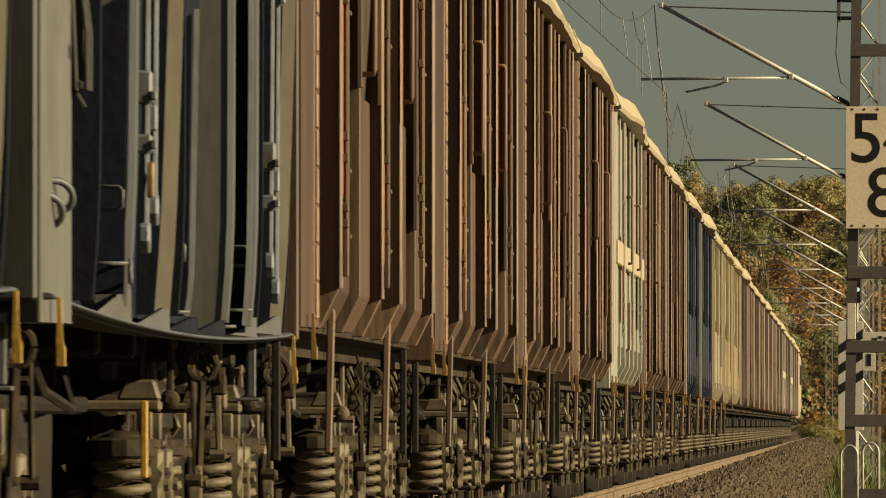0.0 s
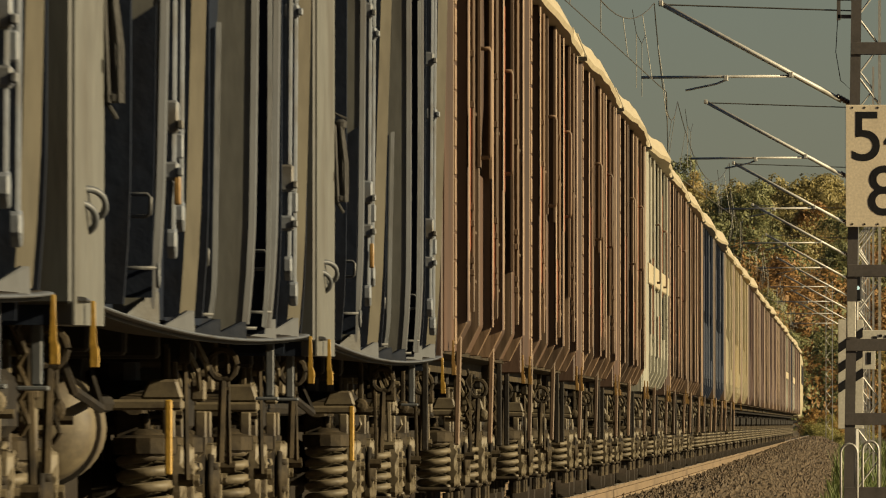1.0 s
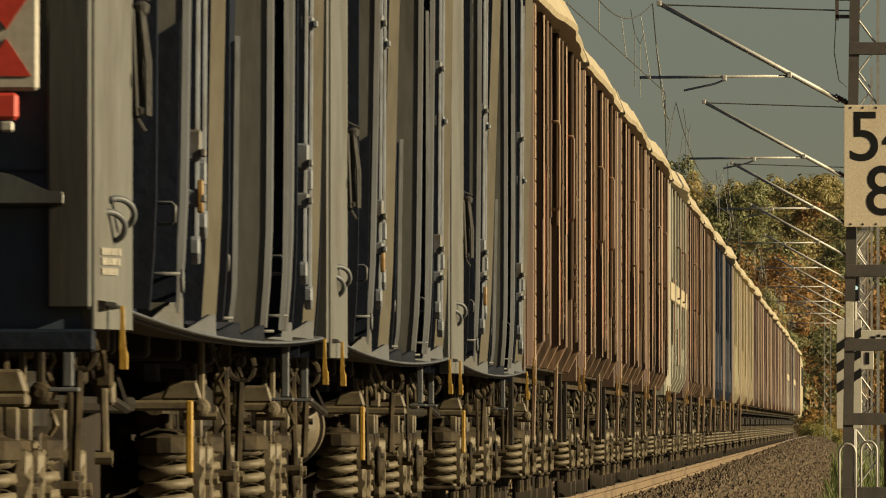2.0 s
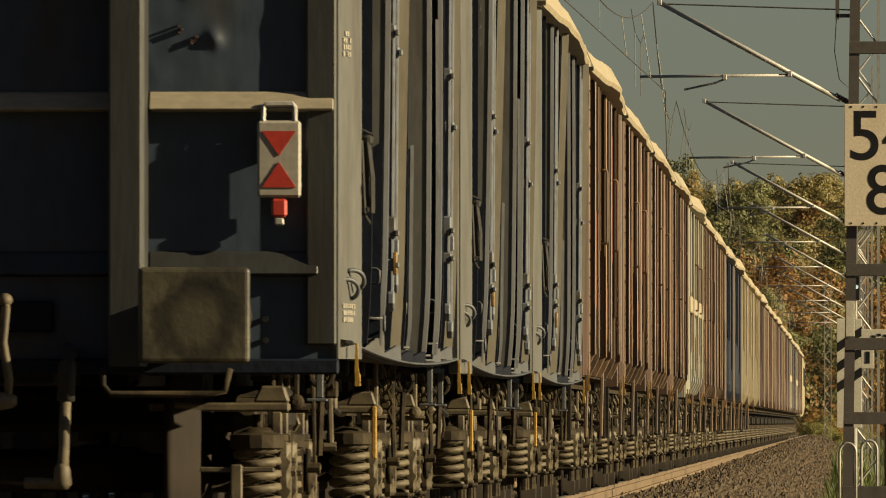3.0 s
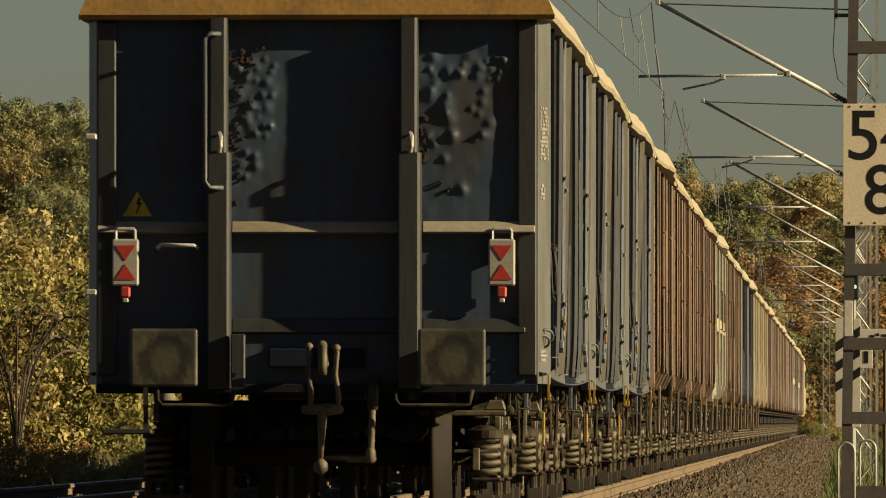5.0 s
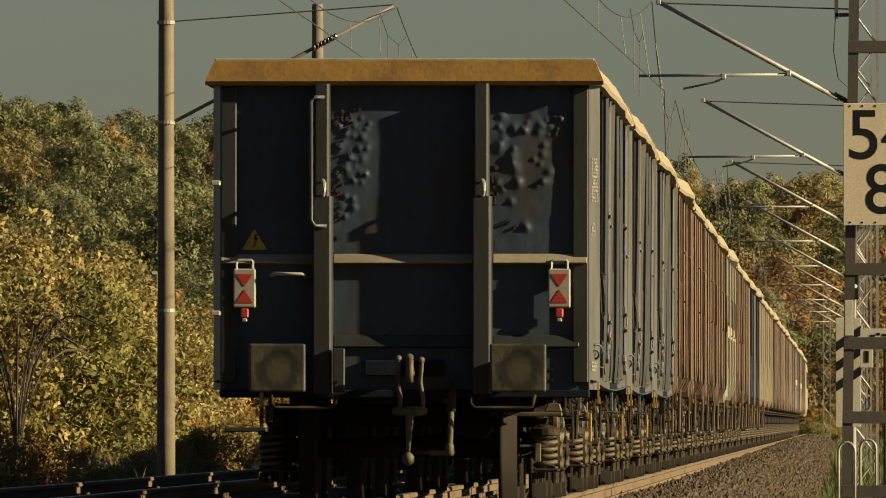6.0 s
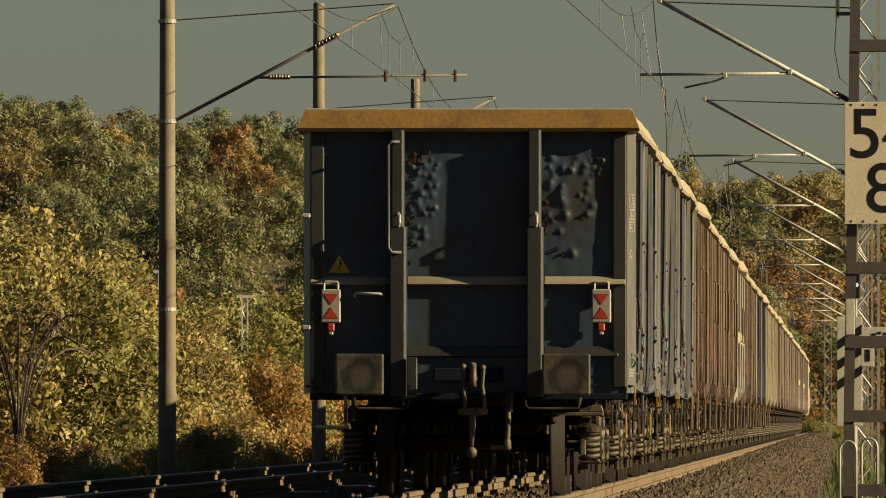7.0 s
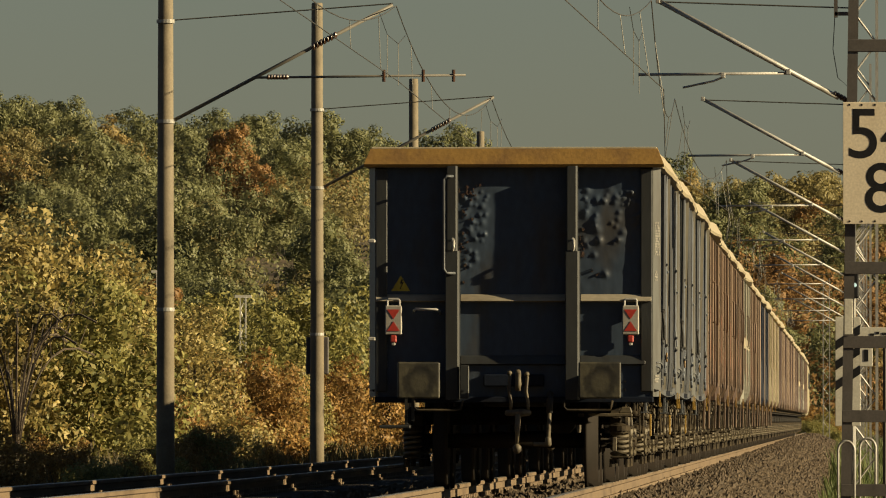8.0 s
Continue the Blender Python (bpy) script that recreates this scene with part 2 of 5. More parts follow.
def prism(bm, outline, y0, y1, axis="y", bev=0.0):
    """Extrude an outline (x, z) along y, or (y, z) along x, or (x, y) along z."""
    def place(p, d):
        return {"y": (p[0], d, p[1]), "x": (d, p[0], p[1]), "z": (p[0], p[1], d)}[axis]
    a = [bm.verts.new(place(p, y0)) for p in outline]
    b = [bm.verts.new(place(p, y1)) for p in outline]
    n = len(a)
    fs = [bm.faces.new(a), bm.faces.new(b[::-1])] + [bm.faces.new((a[i], b[i], b[(i + 1) % n], a[(i + 1) % n])) for i in range(n)]
    if bev:
        bmesh.ops.bevel(bm, geom=list({e for f in fs for e in f.edges}), offset=bev, segments=1, affect="EDGES")


def disc(bm, c, axis, profile, seg=20):
    """Turn a profile of (along, radius) round an axis through c: x or z."""
    rings = []
    for s, r in profile:
        ring = []
        for i in range(seg):
            u, v = r * math.cos(6.28318 * i / seg), r * math.sin(6.28318 * i / seg)
            ring.append(bm.verts.new({"x": (c[0] + s, c[1] + u, c[2] + v), "y": (c[0] + u, c[1] + s, c[2] + v), "z": (c[0] + u, c[1] + v, c[2] + s)}[axis]))
        rings.append(ring)
    for a, b in zip(rings, rings[1:]):
        for i in range(seg):
            j = (i + 1) % seg
            bm.faces.new((a[i], a[j], b[j], b[i]))
    bm.faces.new(rings[0][::-1])
    bm.faces.new(rings[-1])


def part(name, bm, mat, parent=None, label="", smooth=False):
    """Link a bmesh as one mesh object under a thing or part."""
    bmesh.ops.recalc_face_normals(bm, faces=bm.faces)
    me = bpy.data.meshes.new(name)
    bm.to_mesh(me)
    bm.free()
    me.materials.append(M[mat] if isinstance(mat, str) else mat)
    if smooth:
        me.polygons.foreach_set("use_smooth", [True] * len(me.polygons))
    ob = new(name, me)
    ob.parent = parent
    return tagged(ob, label)


def again(ob, parent, loc=(0, 0, 0), rz=0.0):
    """Another object on the same mesh, under a parent."""
    o = bpy.data.objects.new(ob.name, ob.data)
    scene.collection.objects.link(o)
    o.parent, o.location, o.rotation_euler = parent, loc, (0, 0, rz)
    if "label" in ob:
        o["label"] = ob["label"]
    return o


def soup(name, verts, faces, mat, label="", category="", kind=""):
    """A mesh of very many small pieces."""
    me = bpy.data.meshes.new(name)
    me.from_pydata(verts, [], faces)
    me.materials.append(M[mat])
    return tagged(new(name, me), label, category, "", kind)


def letters(text, size, mat, parent, m, depth=0.003, name="lettering"):
    """Text as a thin mesh, standing in the plane of m."""
    cu = bpy.data.curves.new(name, "FONT")
    cu.offset = 0.003
    cu.body, cu.size, cu.extrude, cu.align_x, cu.align_y = text, size, depth, "LEFT", "BOTTOM_BASELINE"
    tmp = bpy.data.objects.new(name, cu)
    scene.collection.objects.link(tmp)
    me = bpy.data.meshes.new_from_object(tmp.evaluated_get(bpy.context.evaluated_depsgraph_get()))
    bpy.data.objects.remove(tmp)
    me.materials.clear()
    me.materials.append(M[mat])
    ob = new(name, me)
    ob.parent, ob.matrix_basis = parent, m
    return ob


def holder(name):
    return new(name)


# ---- ground and track ----
def smooth(t):
    t = min(1.0, max(0.0, t))
    return t * t * (3 - 2 * t)


def land(x, y):
    """Height of the ground: a flat strip along the line, a wooded hill beyond, an unseen bank added behind."""
    left = smooth((-x - 4) / 70)
    hill = smooth((y - 745) / 500) * (19.2 + 5.6 * left) * (1 - 0.5 * smooth((abs(x) - 250) / 500))
    lump = 0.25 * noise.noise((x * 0.05, y * 0.03, 0)) if abs(x + 2) > 9 else 0.0
    bank = 1.6 * smooth((-x - 9) / 14) * smooth((y - 190) / 100) * 0.6
    # Bank out of view behind the camera, added to cut sky fill on rear faces.
    rise = 48.0 * smooth((-y - 12) / 75) * (1 - smooth((abs(x) - 260) / 300))
    return -0.75 + hill + lump + bank + rise


def make_ground():
    xs = [-4500, -2500, -1200, -600, -350, -220] + [-160 + 5 * i for i in range(64)] + [220, 350, 600, 1200, 2500, 4500]
    ys = [-3000, -1200, -400, -150, -90, -70, -50, -35, -22, -12] + [20 * i for i in range(0, 80)] + [1700, 2000, 2600, 3500, 4800]
    vs = [(x, y, land(x, y)) for y in ys for x in xs]
    n = len(xs)
    fs = [(j * n + i, j * n + i + 1, (j + 1) * n + i + 1, (j + 1) * n + i) for j in range(len(ys) - 1) for i in range(n - 1)]
    ob = soup("ground", vs, fs, "soil", "dry grassy ground beside the railway line", "ground", "structure")
    ob.data.polygons.foreach_set("use_smooth", [True] * len(fs))


TRACKS = (0.0, -4.3)
LINE_END = 735.0


def make_ballast():
    bm = bmesh.new()
    outline = [(-8.3, -0.9), (-6.6, -0.20), (0.92, -0.20), (0.98, -0.178), (1.5, -0.178), (3.12, -0.9)]
    prism(bm, outline, -12, LINE_END)
    tagged(part("ballast_bed", bm, "ballast"), "brown crushed-stone ballast bed under two tracks", "ballast", "", "structure")
    rng = np.random.default_rng(4)
    base = np.array([(1, 0, 0), (-1, 0, 0), (0, 1, 0), (0, -1, 0), (0, 0, 1), (0, 0, -1)], float)
    tri = np.array([(0, 2, 4), (2, 1, 4), (1, 3, 4), (3, 0, 4), (2, 0, 5), (1, 2, 5), (3, 1, 5), (0, 3, 5)])
    n = 80000
    y = 120 + 600 * rng.random(n) ** 2.2
    x = np.where(rng.random(n) < 0.8, 0.85 + 2.3 * rng.random(n), -2.6 + 3.4 * rng.random(n))
    z = np.where(x < 0.95, -0.205, np.where(x < 1.5, -0.19, -0.19 - (x - 1.5) * 0.44))
    size = 0.036 + 0.05 * rng.random(n)
    size *= np.clip(y / 220, 1.0, 2.2)
    p = base[None] * (0.6 + 0.8 * rng.random((n, 6, 1))) * size[:, None, None]
    a = rng.random(n) * 6.283
    b = rng.random(n) * 3.14
    ca, sa, cb, sb = np.cos(a), np.sin(a), np.cos(b), np.sin(b)
    px, py, pz = p[..., 0], p[..., 1], p[..., 2]
    qx = ca[:, None] * px - sa[:, None] * py
    qy = sa[:, None] * px + ca[:, None] * py
    rx = cb[:, None] * qx + sb[:, None] * pz
    rz = -sb[:, None] * qx + cb[:, None] * pz
    v = np.stack([rx + x[:, None], qy + y[:, None], rz + z[:, None]], -1).reshape(-1, 3)
    f = (tri[None] + 6 * np.arange(n)[:, None, None]).reshape(-1, 3)
    soup("ballast_stones", v.tolist(), f.tolist(), "stone", "loose brown crushed stones on the ballast shoulder", "ballast", "stuff")


RAIL = [(-0.065, -0.172), (0.065, -0.172), (0.065, -0.16), (0.012, -0.142), (0.010, -0.05), (0.034, -0.036), (0.034, -0.006), (0.026, 0.0),
        (-0.026, 0.0), (-0.034, -0.006), (-0.034, -0.036), (-0.010, -0.05), (-0.012, -0.142), (-0.065, -0.16)]


def make_tracks():
    sl = bmesh.new()
    prism(sl, [(-1.3, -0.36), (-1.3, -0.185), (-0.55, -0.19), (-0.4, -0.235), (0.4, -0.235), (0.55, -0.19), (1.3, -0.185), (1.3, -0.36)], -0.13, 0.13, bev=0.015)
    proto = None
    cl = bmesh.new()
    for s in (-1, 1):
        for e in (-1, 1):
            c = s * 0.755 + e * 0.10
            box(cl, c - 0.045, c + 0.045, -0.06, 0.06, -0.186, -0.15, 0.008)
            cyl(cl, (c, 0, -0.15), (c, 0, -0.105), 0.018, 6)
    clip = None
    for ti, tx in enumerate(TRACKS):
        root = tagged(holder("railway_track"), "ballasted railway track with steel rails on concrete sleepers", "track", "tracks", "structure")
        root.location = (tx, 0, 0)
        for s in (-1, 1):
            bm = bmesh.new()
            prism(bm, [(x + s * 0.755, z) for x, z in RAIL], -12, LINE_END)
            part("rail", bm, "rail", root, "rusty steel rail")
            bm = bmesh.new()
            box(bm, s * 0.755 - 0.027, s * 0.755 + 0.027, -12, LINE_END, 0.001, 0.004)
            part("running_surface", bm, "railtop", root, "bright worn top of the rail")
        for i in range(150):
            y = 122 + 0.6 * i
            if proto is None:
                proto = part("sleeper", sl, "sleeper", root)
                proto.location = (0, y, 0)
                clip = part("rail_fastening", cl, "rail", root)
                clip.location = (0, y, 0)
            else:
                again(proto, root, (0, y, 0))
                again(clip, root, (0, y, 0))
        far = bmesh.new()
        for i in range(-220, 1022):
            y = 122 + 0.6 * i
            if not 0 <= i < 150 and -10 < y < LINE_END:
                box(far, -1.3, 1.3, y - 0.13, y + 0.13, -0.36, -0.187)
        tagged(part("distant_sleepers", far, "sleeper", root), kind="stuff")


# ---- overhead line ----
SPAN = 59.0


def lattice_mast(name, mat, height, width, chord, step, label):
    root = tagged(holder(name), label, "mast", "overhead line masts")
    lean = 0.15
    for s in (0, 1):
        bm = bmesh.new()
        x = s * (width - chord)
        foot = (2 * s - 1) * lean
        u = [(0, 0), (chord, 0), (chord, 0.012), (0.012, 0.012), (0.012, 0.16), (chord, 0.16), (chord, 0.172), (0, 0.172)]
        prism(bm, [(x + (q if s == 0 else chord - q), y) for q, y in u], 0, height, "z")
        for v in bm.verts:
            v.co.x += foot * (1 - v.co.z / height)
        part("chord", bm, mat, root)
    z = 0.70
    while z < height:
        e = lean * (1 - z / height)
        bm = bmesh.new()
        box(bm, 0.002 - e, width - 0.002 + e, -0.014, -0.002, z - 0.065, z + 0.065, 0.003)
        box(bm, 0.002 - e, width - 0.002 + e, 0.174, 0.186, z - 0.065, z + 0.065, 0.003)
        part("batten_plate", bm, mat, root)
        z += step
    return root


def thin_lattice(bm, height, w):
    """Four thin legs with zigzag bracing."""
    for x in (0, w):
        for y in (0, w):
            box(bm, x - 0.022, x + 0.022, y - 0.022, y + 0.022, 0, height)
    n = int(height / 0.45)
    for i in range(n):
        z0, z1 = i * height / n, (i + 1) * height / n
        a, b = (0, w) if i % 2 else (w, 0)
        for y in (0, w):
            cyl(bm, (a, y, z0), (b, y, z1), 0.014, 4)


def cantilever(root, side, x0):
    """Slanted tube, upper stay, registration arm and insulators, from the mast at x0 towards the track (side -1: to the left)."""
    reach = 3.0
    def at(d, z):
        return (x0 + side * d, 0.08, z)
    bm = bmesh.new()
    cyl(bm, at(0.22, 5.62), at(reach, 7.12), 0.038, 8)
    part("slanted_tube", bm, "galv", root, "bright galvanised tube", True)
    bm = bmesh.new()
    cyl(bm, at(0.0, 7.0), at(reach, 7.1), 0.013, 6)
    part("upper_stay", bm, "wire", root)
    bm = bmesh.new()
    cyl(bm, at(1.0, 6.0), at(reach + 0.3, 5.98), 0.022, 8)
    part("registration_tube", bm, "galv", root, "", True)
    bm = bmesh.new()
    tube(bm, [at(2.0, 5.94), at(2.15, 5.88), at(2.62, 5.78)], 0.017, 6)
    part("steady_arm", bm, "galv", root, "", True)
    bm = bmesh.new()
    for i in range(6):
        d = 0.05 + 0.045 * i
        disc(bm, at(d, 5.53 + 0.54 * d), "x", [(-0.03, 0.03), (0.0, 0.055), (0.03, 0.03)], 10)
    box(bm, *sorted((x0, x0 + side * 0.1)), 0.0, 0.16, 5.5, 5.58)
    part("insulator", bm, "insulator", root, "brown ribbed insulator")
    for d, z in ((reach, 7.12), (1.0, 6.02), (2.0, 5.97)):
        bm = bmesh.new()
        box(bm, *sorted((x0 + side * (d - 0.035), x0 + side * (d + 0.035))), 0.03, 0.13, z - 0.045, z + 0.045, 0.01)
        part("clamp", bm, "galv", root)


def wires(name, tx, y0, count, top, low, swing):
    """Carrier wire, contact wire and droppers over one track."""
    root = tagged(holder(name), "overhead carrier and contact wire with droppers above a track", "wire")
    mess, cont, drop, stitch = bmesh.new(), bmesh.new(), bmesh.new(), bmesh.new()
    pm, pc = [], []
    for k in range(count):
        for i in range(16):
            u = i / 16
            y = y0 + SPAN * (k + u)
            zig = swing * (-1 if k % 2 else 1) * (1 - 2 * u)
            zm = top - 4 * 0.95 * u * (1 - u)
            pm.append((tx + 0.55 * zig, y, zm))
            pc.append((tx + zig, y, low))
            if i in (2, 5, 8, 11, 14):
                cyl(drop, pm[-1], pc[-1], 0.006, 4)
        yk = y0 + SPAN * k
        tube(stitch, [(tx, yk - 6, top - 0.3), (tx, yk - 2.5, top - 0.55), (tx, yk + 2.5, top - 0.55), (tx, yk + 6, top - 0.3)], 0.006, 4)
        for d in (-2.5, 2.5):
            cyl(drop, (tx, yk + d, top - 0.55), (tx, yk + d, low), 0.006, 4)
    tube(mess, pm, 0.009, 5)
    tube(cont, pc, 0.008, 5)
    part("carrier_wire", mess, "wire", root)
    part("contact_wire", cont, "wire", root)
    tagged(part("droppers", drop, "wire", root), kind="stuff")
    tagged(part("stitch_wires", stitch, "wire", root), kind="stuff")


def make_overhead_line():
    # steel masts beside the near track
    near = lattice_mast("steel_mast", "mast_dark", 9.4, 0.44, 0.11, 0.79, "dark painted steel frame mast beside the track")
    near.location = (3.365, 134, -0.78)
    bracket = bmesh.new()
    box(bracket, -0.20, 0.0, 0.02, 0.08, 5.95, 5.99)
    box(bracket, -0.20, 0.0, 0.02, 0.08, 5.76, 5.80)
    box(bracket, -0.21, -0.17, 0.02, 0.08, 5.74, 6.01)
    cyl(bracket, (-0.12, 0.05, 5.99), (-0.12, 0.05, 6.03), 0.05, 8)
    part("wire_bracket", bracket, "mast_dark", near)
    bm = bmesh.new()
    tube(bm, [(-0.2, 0.05, 5.76), (-0.22, 0.05, 5.4), (-0.17, 0.05, 5.1), (-0.06, 0.05, 5.0), (0.01, 0.05, 5.25)], 0.005, 5)
    part("hanging_cable", bm, "wire", near)
    bm = bmesh.new()
    box(bm, -0.10, -0.01, -0.03, -0.018, 2.36, 2.74, 0.003)
    part("number_tag", bm, "white", near, "small pale tag plate")
    # far masts with cantilevers
    proto = None
    for k in range(9):
        y = 193 + SPAN * k
        if proto is None:
            proto = tagged(holder("lattice_mast"), "galvanised lattice mast with a slanted cantilever arm over the track", "mast", "overhead line masts")
            bm = bmesh.new()
            thin_lattice(bm, 8.6, 0.34)
            part("lattice", bm, "galv", proto)
            bm = bmesh.new()
            box(bm, -0.06, 0.40, -0.06, 0.40, -0.35, 0.30, 0.02)
            part("foundation", bm, "concrete", proto)
            cantilever(proto, -1, -0.02)
            for o in proto.children:
                if o.name.split(".")[0] not in ("lattice", "foundation"):
                    o.location.z = 0.78
            proto.location = (3.40, y, -0.78)
        else:
            copy_thing(proto, pose(3.40, y, -0.78))
    lone = tagged(holder("lattice_mast"), "slim galvanised lattice mast far along the line", "mast", "overhead line masts")
    bm = bmesh.new()
    thin_lattice(bm, 9.4, 0.36)
    part("lattice", bm, "galv", lone)
    lone.location = (1.85, 700, -0.78)
    # concrete masts beside the far track
    proto = None
    for k in range(8):
        y = 207 + SPAN * k
        if proto is None:
            proto = tagged(holder("concrete_mast"), "round spun-concrete mast with a cantilever arm over the far track", "mast", "concrete masts")
            bm = bmesh.new()
            disc(bm, (0, 0, 0), "z", [(-0.3, 0.155), (1.2, 0.15), (4.3, 0.138), (4.32, 0.142), (4.38, 0.142), (4.4, 0.137), (10.2, 0.118), (10.22, 0.10)], 18)
            part("shaft", bm, "concrete", proto, "", True)
            for z in (3.2, 6.3, 7.95):
                bm = bmesh.new()
                disc(bm, (0, 0, z), "z", [(-0.03, 0.138), (-0.03, 0.15), (0.03, 0.15), (0.03, 0.138)], 18)
                part("clamp_band", bm, "galv", proto)
            reach = 3.75
            bm = bmesh.new()
            cyl(bm, (0.14, 0, 6.32), (reach, 0, 8.22), 0.03, 8)
            part("slanted_tube", bm, "dull", proto, "", True)
            bm = bmesh.new()
            cyl(bm, (0.12, 0, 7.97), (reach, 0, 8.24), 0.012, 6)
            part("upper_stay", bm, "wire", proto)
            bm = bmesh.new()
            cyl(bm, (1.43, 0, 7.02), (reach + 1.2, 0, 7.06), 0.02, 8)
            part("registration_tube", bm, "dull", proto, "", True)
            for arm in (0, 1):
                bm = bmesh.new()
                for i in range(7):
                    u = 0.64 + 0.016 * i
                    if arm:
                        disc(bm, (1.7 + 0.05 * i, 0, 7.03), "x", [(-0.03, 0.03), (0, 0.05), (0.03, 0.03)], 10)
                    else:
                        disc(bm, (0.14 + (reach - 0.14) * u, 0, 6.32 + 1.9 * u), "x", [(-0.035, 0.03), (0, 0.065), (0.035, 0.03)], 10)
                part("insulator", bm, "insulator", proto, "dark ribbed insulator")
            for x in (3.6, 4.25, 4.75):
                bm = bmesh.new()
                cyl(bm, (x, 0, 6.95), (x, 0, 7.15), 0.028, 8)
                part("clamp", bm, "insulator", proto)
            proto.location = (-7.95, y, -0.7)
        else:
            copy_thing(proto, pose(-7.95, y, -0.7))
    bm = bmesh.new()
    box(bm, -0.24, 0.24, 0.14, 0.22, 2.35, 3.15, 0.02)
    board = part("cable_box", bm, "mast_dark")
    board.location = (-7.95, 207 + SPAN, -0.7)
    tagged(board, "dark flat cabinet fixed to a concrete mast", "cabinet")
    wires("overhead_wires", 0.05, 193 - 2 * SPAN, 11, 7.12, 5.75, 0.42)
    wires("overhead_wires", -4.2, 207 - 2 * SPAN, 11, 7.5, 6.25, 0.1)


def make_far_posts():
    proto = tagged(holder("white_post"), "slim white lattice post with a crossbar among the bushes", "post", "white posts")
    bm = bmesh.new()
    thin_lattice(bm, 6.3, 0.2)
    part("lattice", bm, "white", proto)
    bm = bmesh.new()
    box(bm, -0.2, 0.4, 0.02, 0.18, 6.3, 6.4)
    part("crossbar", bm, "white", proto)
    proto.location = (-21.6, 452, -0.3)
    copy_thing(proto, pose(-18.6, 452, -1.2))


def make_signs():
    root = tagged(holder("kilometre_sign"), "cream kilometre sign with black numerals on the mast", "sign")
    bm = bmesh.new()
    box(bm, 0, 0.68, 0, 0.012, 0, 1.30, 0.004)
    part("plate", bm, "sign", root)
    bm = bmesh.new()
    for x in (0.07, 0.20, 0.34, 0.48, 0.61):
        for z in (0.03, 1.27):
            cyl(bm, (x, -0.003, z), (x, 0.0, z), 0.012, 8)
    part("rivets", bm, "dark", root)
    letters("5", 0.755, "black", root, pose(0.03, -0.0012, 0.71, 90, 0, 0), 0.0006, "numeral")
    letters("4", 0.755, "black", root, pose(0.40, -0.0012, 0.71, 90, 0, 0), 0.0006, "numeral")
    letters("8", 0.755, "black", root, pose(0.215, -0.0012, 0.13, 90, 0, 0), 0.0006, "numeral")
    bm = bmesh.new()
    for z in (0.02, 1.22):
        box(bm, 0.05, 0.66, 0.012, 0.05, z, z + 0.05)
    part("bracket", bm, "mast_dark", root)
    root.location = (3.250, 133.93, 2.755)

    root = tagged(holder("distance_board"), "white board with three black diagonal stripes beside the track", "sign")
    bm = bmesh.new()
    box(bm, 0, 0.30, 0, 0.02, 0, 1.30, 0.004)
    part("board", bm, "white", root)
    for i in range(3):
        bm = bmesh.new()
        z = 0.42 + 0.24 * i
        prism(bm, [(0, z), (0.30, z + 0.20), (0.30, z + 0.31), (0, z + 0.11)], -0.004, 0.0)
        part("stripe", bm, "black", root)
    bm = bmesh.new()
    cyl(bm, (0.15, 0.05, -1.4), (0.15, 0.05, 1.25), 0.03, 8)
    part("post", bm, "galv", root)
    root.location = (3.15, 150, 0.60)

    root = tagged(holder("small_sign"), "small weathered white plates with dark marks on a post", "sign")
    bm = bmesh.new()
    box(bm, 0.0, 0.42, 0, 0.015, 1.60, 1.76, 0.003)
    part("plate", bm, "white", root)
    bm = bmesh.new()
    box(bm, 0.0, 0.15, 0, 0.015, 1.30, 1.56, 0.003)
    part("plate", bm, "white", root)
    bm = bmesh.new()
    for x, z, w in ((0.12, 1.66, 0.05), (0.19, 1.68, 0.04), (0.26, 1.67, 0.09)):
        box(bm, x, x + w, -0.004, 0, z, z + 0.03)
    box(bm, 0.05, 0.10, -0.004, 0, 1.36, 1.50)
    part("dark_bars", bm, "black", root)
    bm = bmesh.new()
    cyl(bm, (0.30, 0.05, -0.75), (0.30, 0.05, 1.7), 0.03, 8)
    part("post", bm, "mast_dark", root)
    root.location = (3.44, 148, 0)

    root = tagged(holder("light_signal"), "small black light signal showing a green lamp", "signal")
    bm = bmesh.new()
    box(bm, -0.12, 0.06, 0, 0.15, 2.48, 2.86, 0.02)
    part("housing", bm, "black", root)
    bm = bmesh.new()
    cyl(bm, (0.0, -0.02, 2.67), (0.0, 0.0, 2.67), 0.03, 12)
    part("lens", bm, "lens", root, "glowing green lens")
    bm = bmesh.new()
    cyl(bm, (-0.03, 0.08, -0.78), (-0.03, 0.08, 2.5), 0.04, 8)
    part("post", bm, "galv", root)
    root.location = (3.40, 186, 0)

    bm = bmesh.new()
    pts = [(0, 0, -0.78), (0, 0, 0.25)] + [(0.085 - 0.085 * math.cos(a), 0, 0.35 + 0.1 * math.sin(a)) for a in [math.pi * i / 10 for i in range(11)]] + [(0.17, 0, 0.25), (0.17, 0, -0.78)]
    tube(bm, pts, 0.014, 8)
    hoop = part("steel_hoop", bm, "galv", None, "", True)
    tagged(hoop, "pale bent steel hoop standing beside the mast foot", "hoop", "hoops")
    hoop.location = (3.20, 131, 0)
    copy_thing(hoop, pose(3.43, 136, 0.02))
    bm = bmesh.new()
    box(bm, -0.08, 0.48, -0.12, 0.32, -0.9, -0.45, 0.03)
    f = part("mast_foundation", bm, "concrete")
    tagged(f, "concrete foundation block under the steel mast", "foundation")
    f.location = (3.33, 134, 0.02)


# ---- the train ----
LENGTH, BODY, SPEED, REAR = 14.04, 12.8, 15.36, 1.56
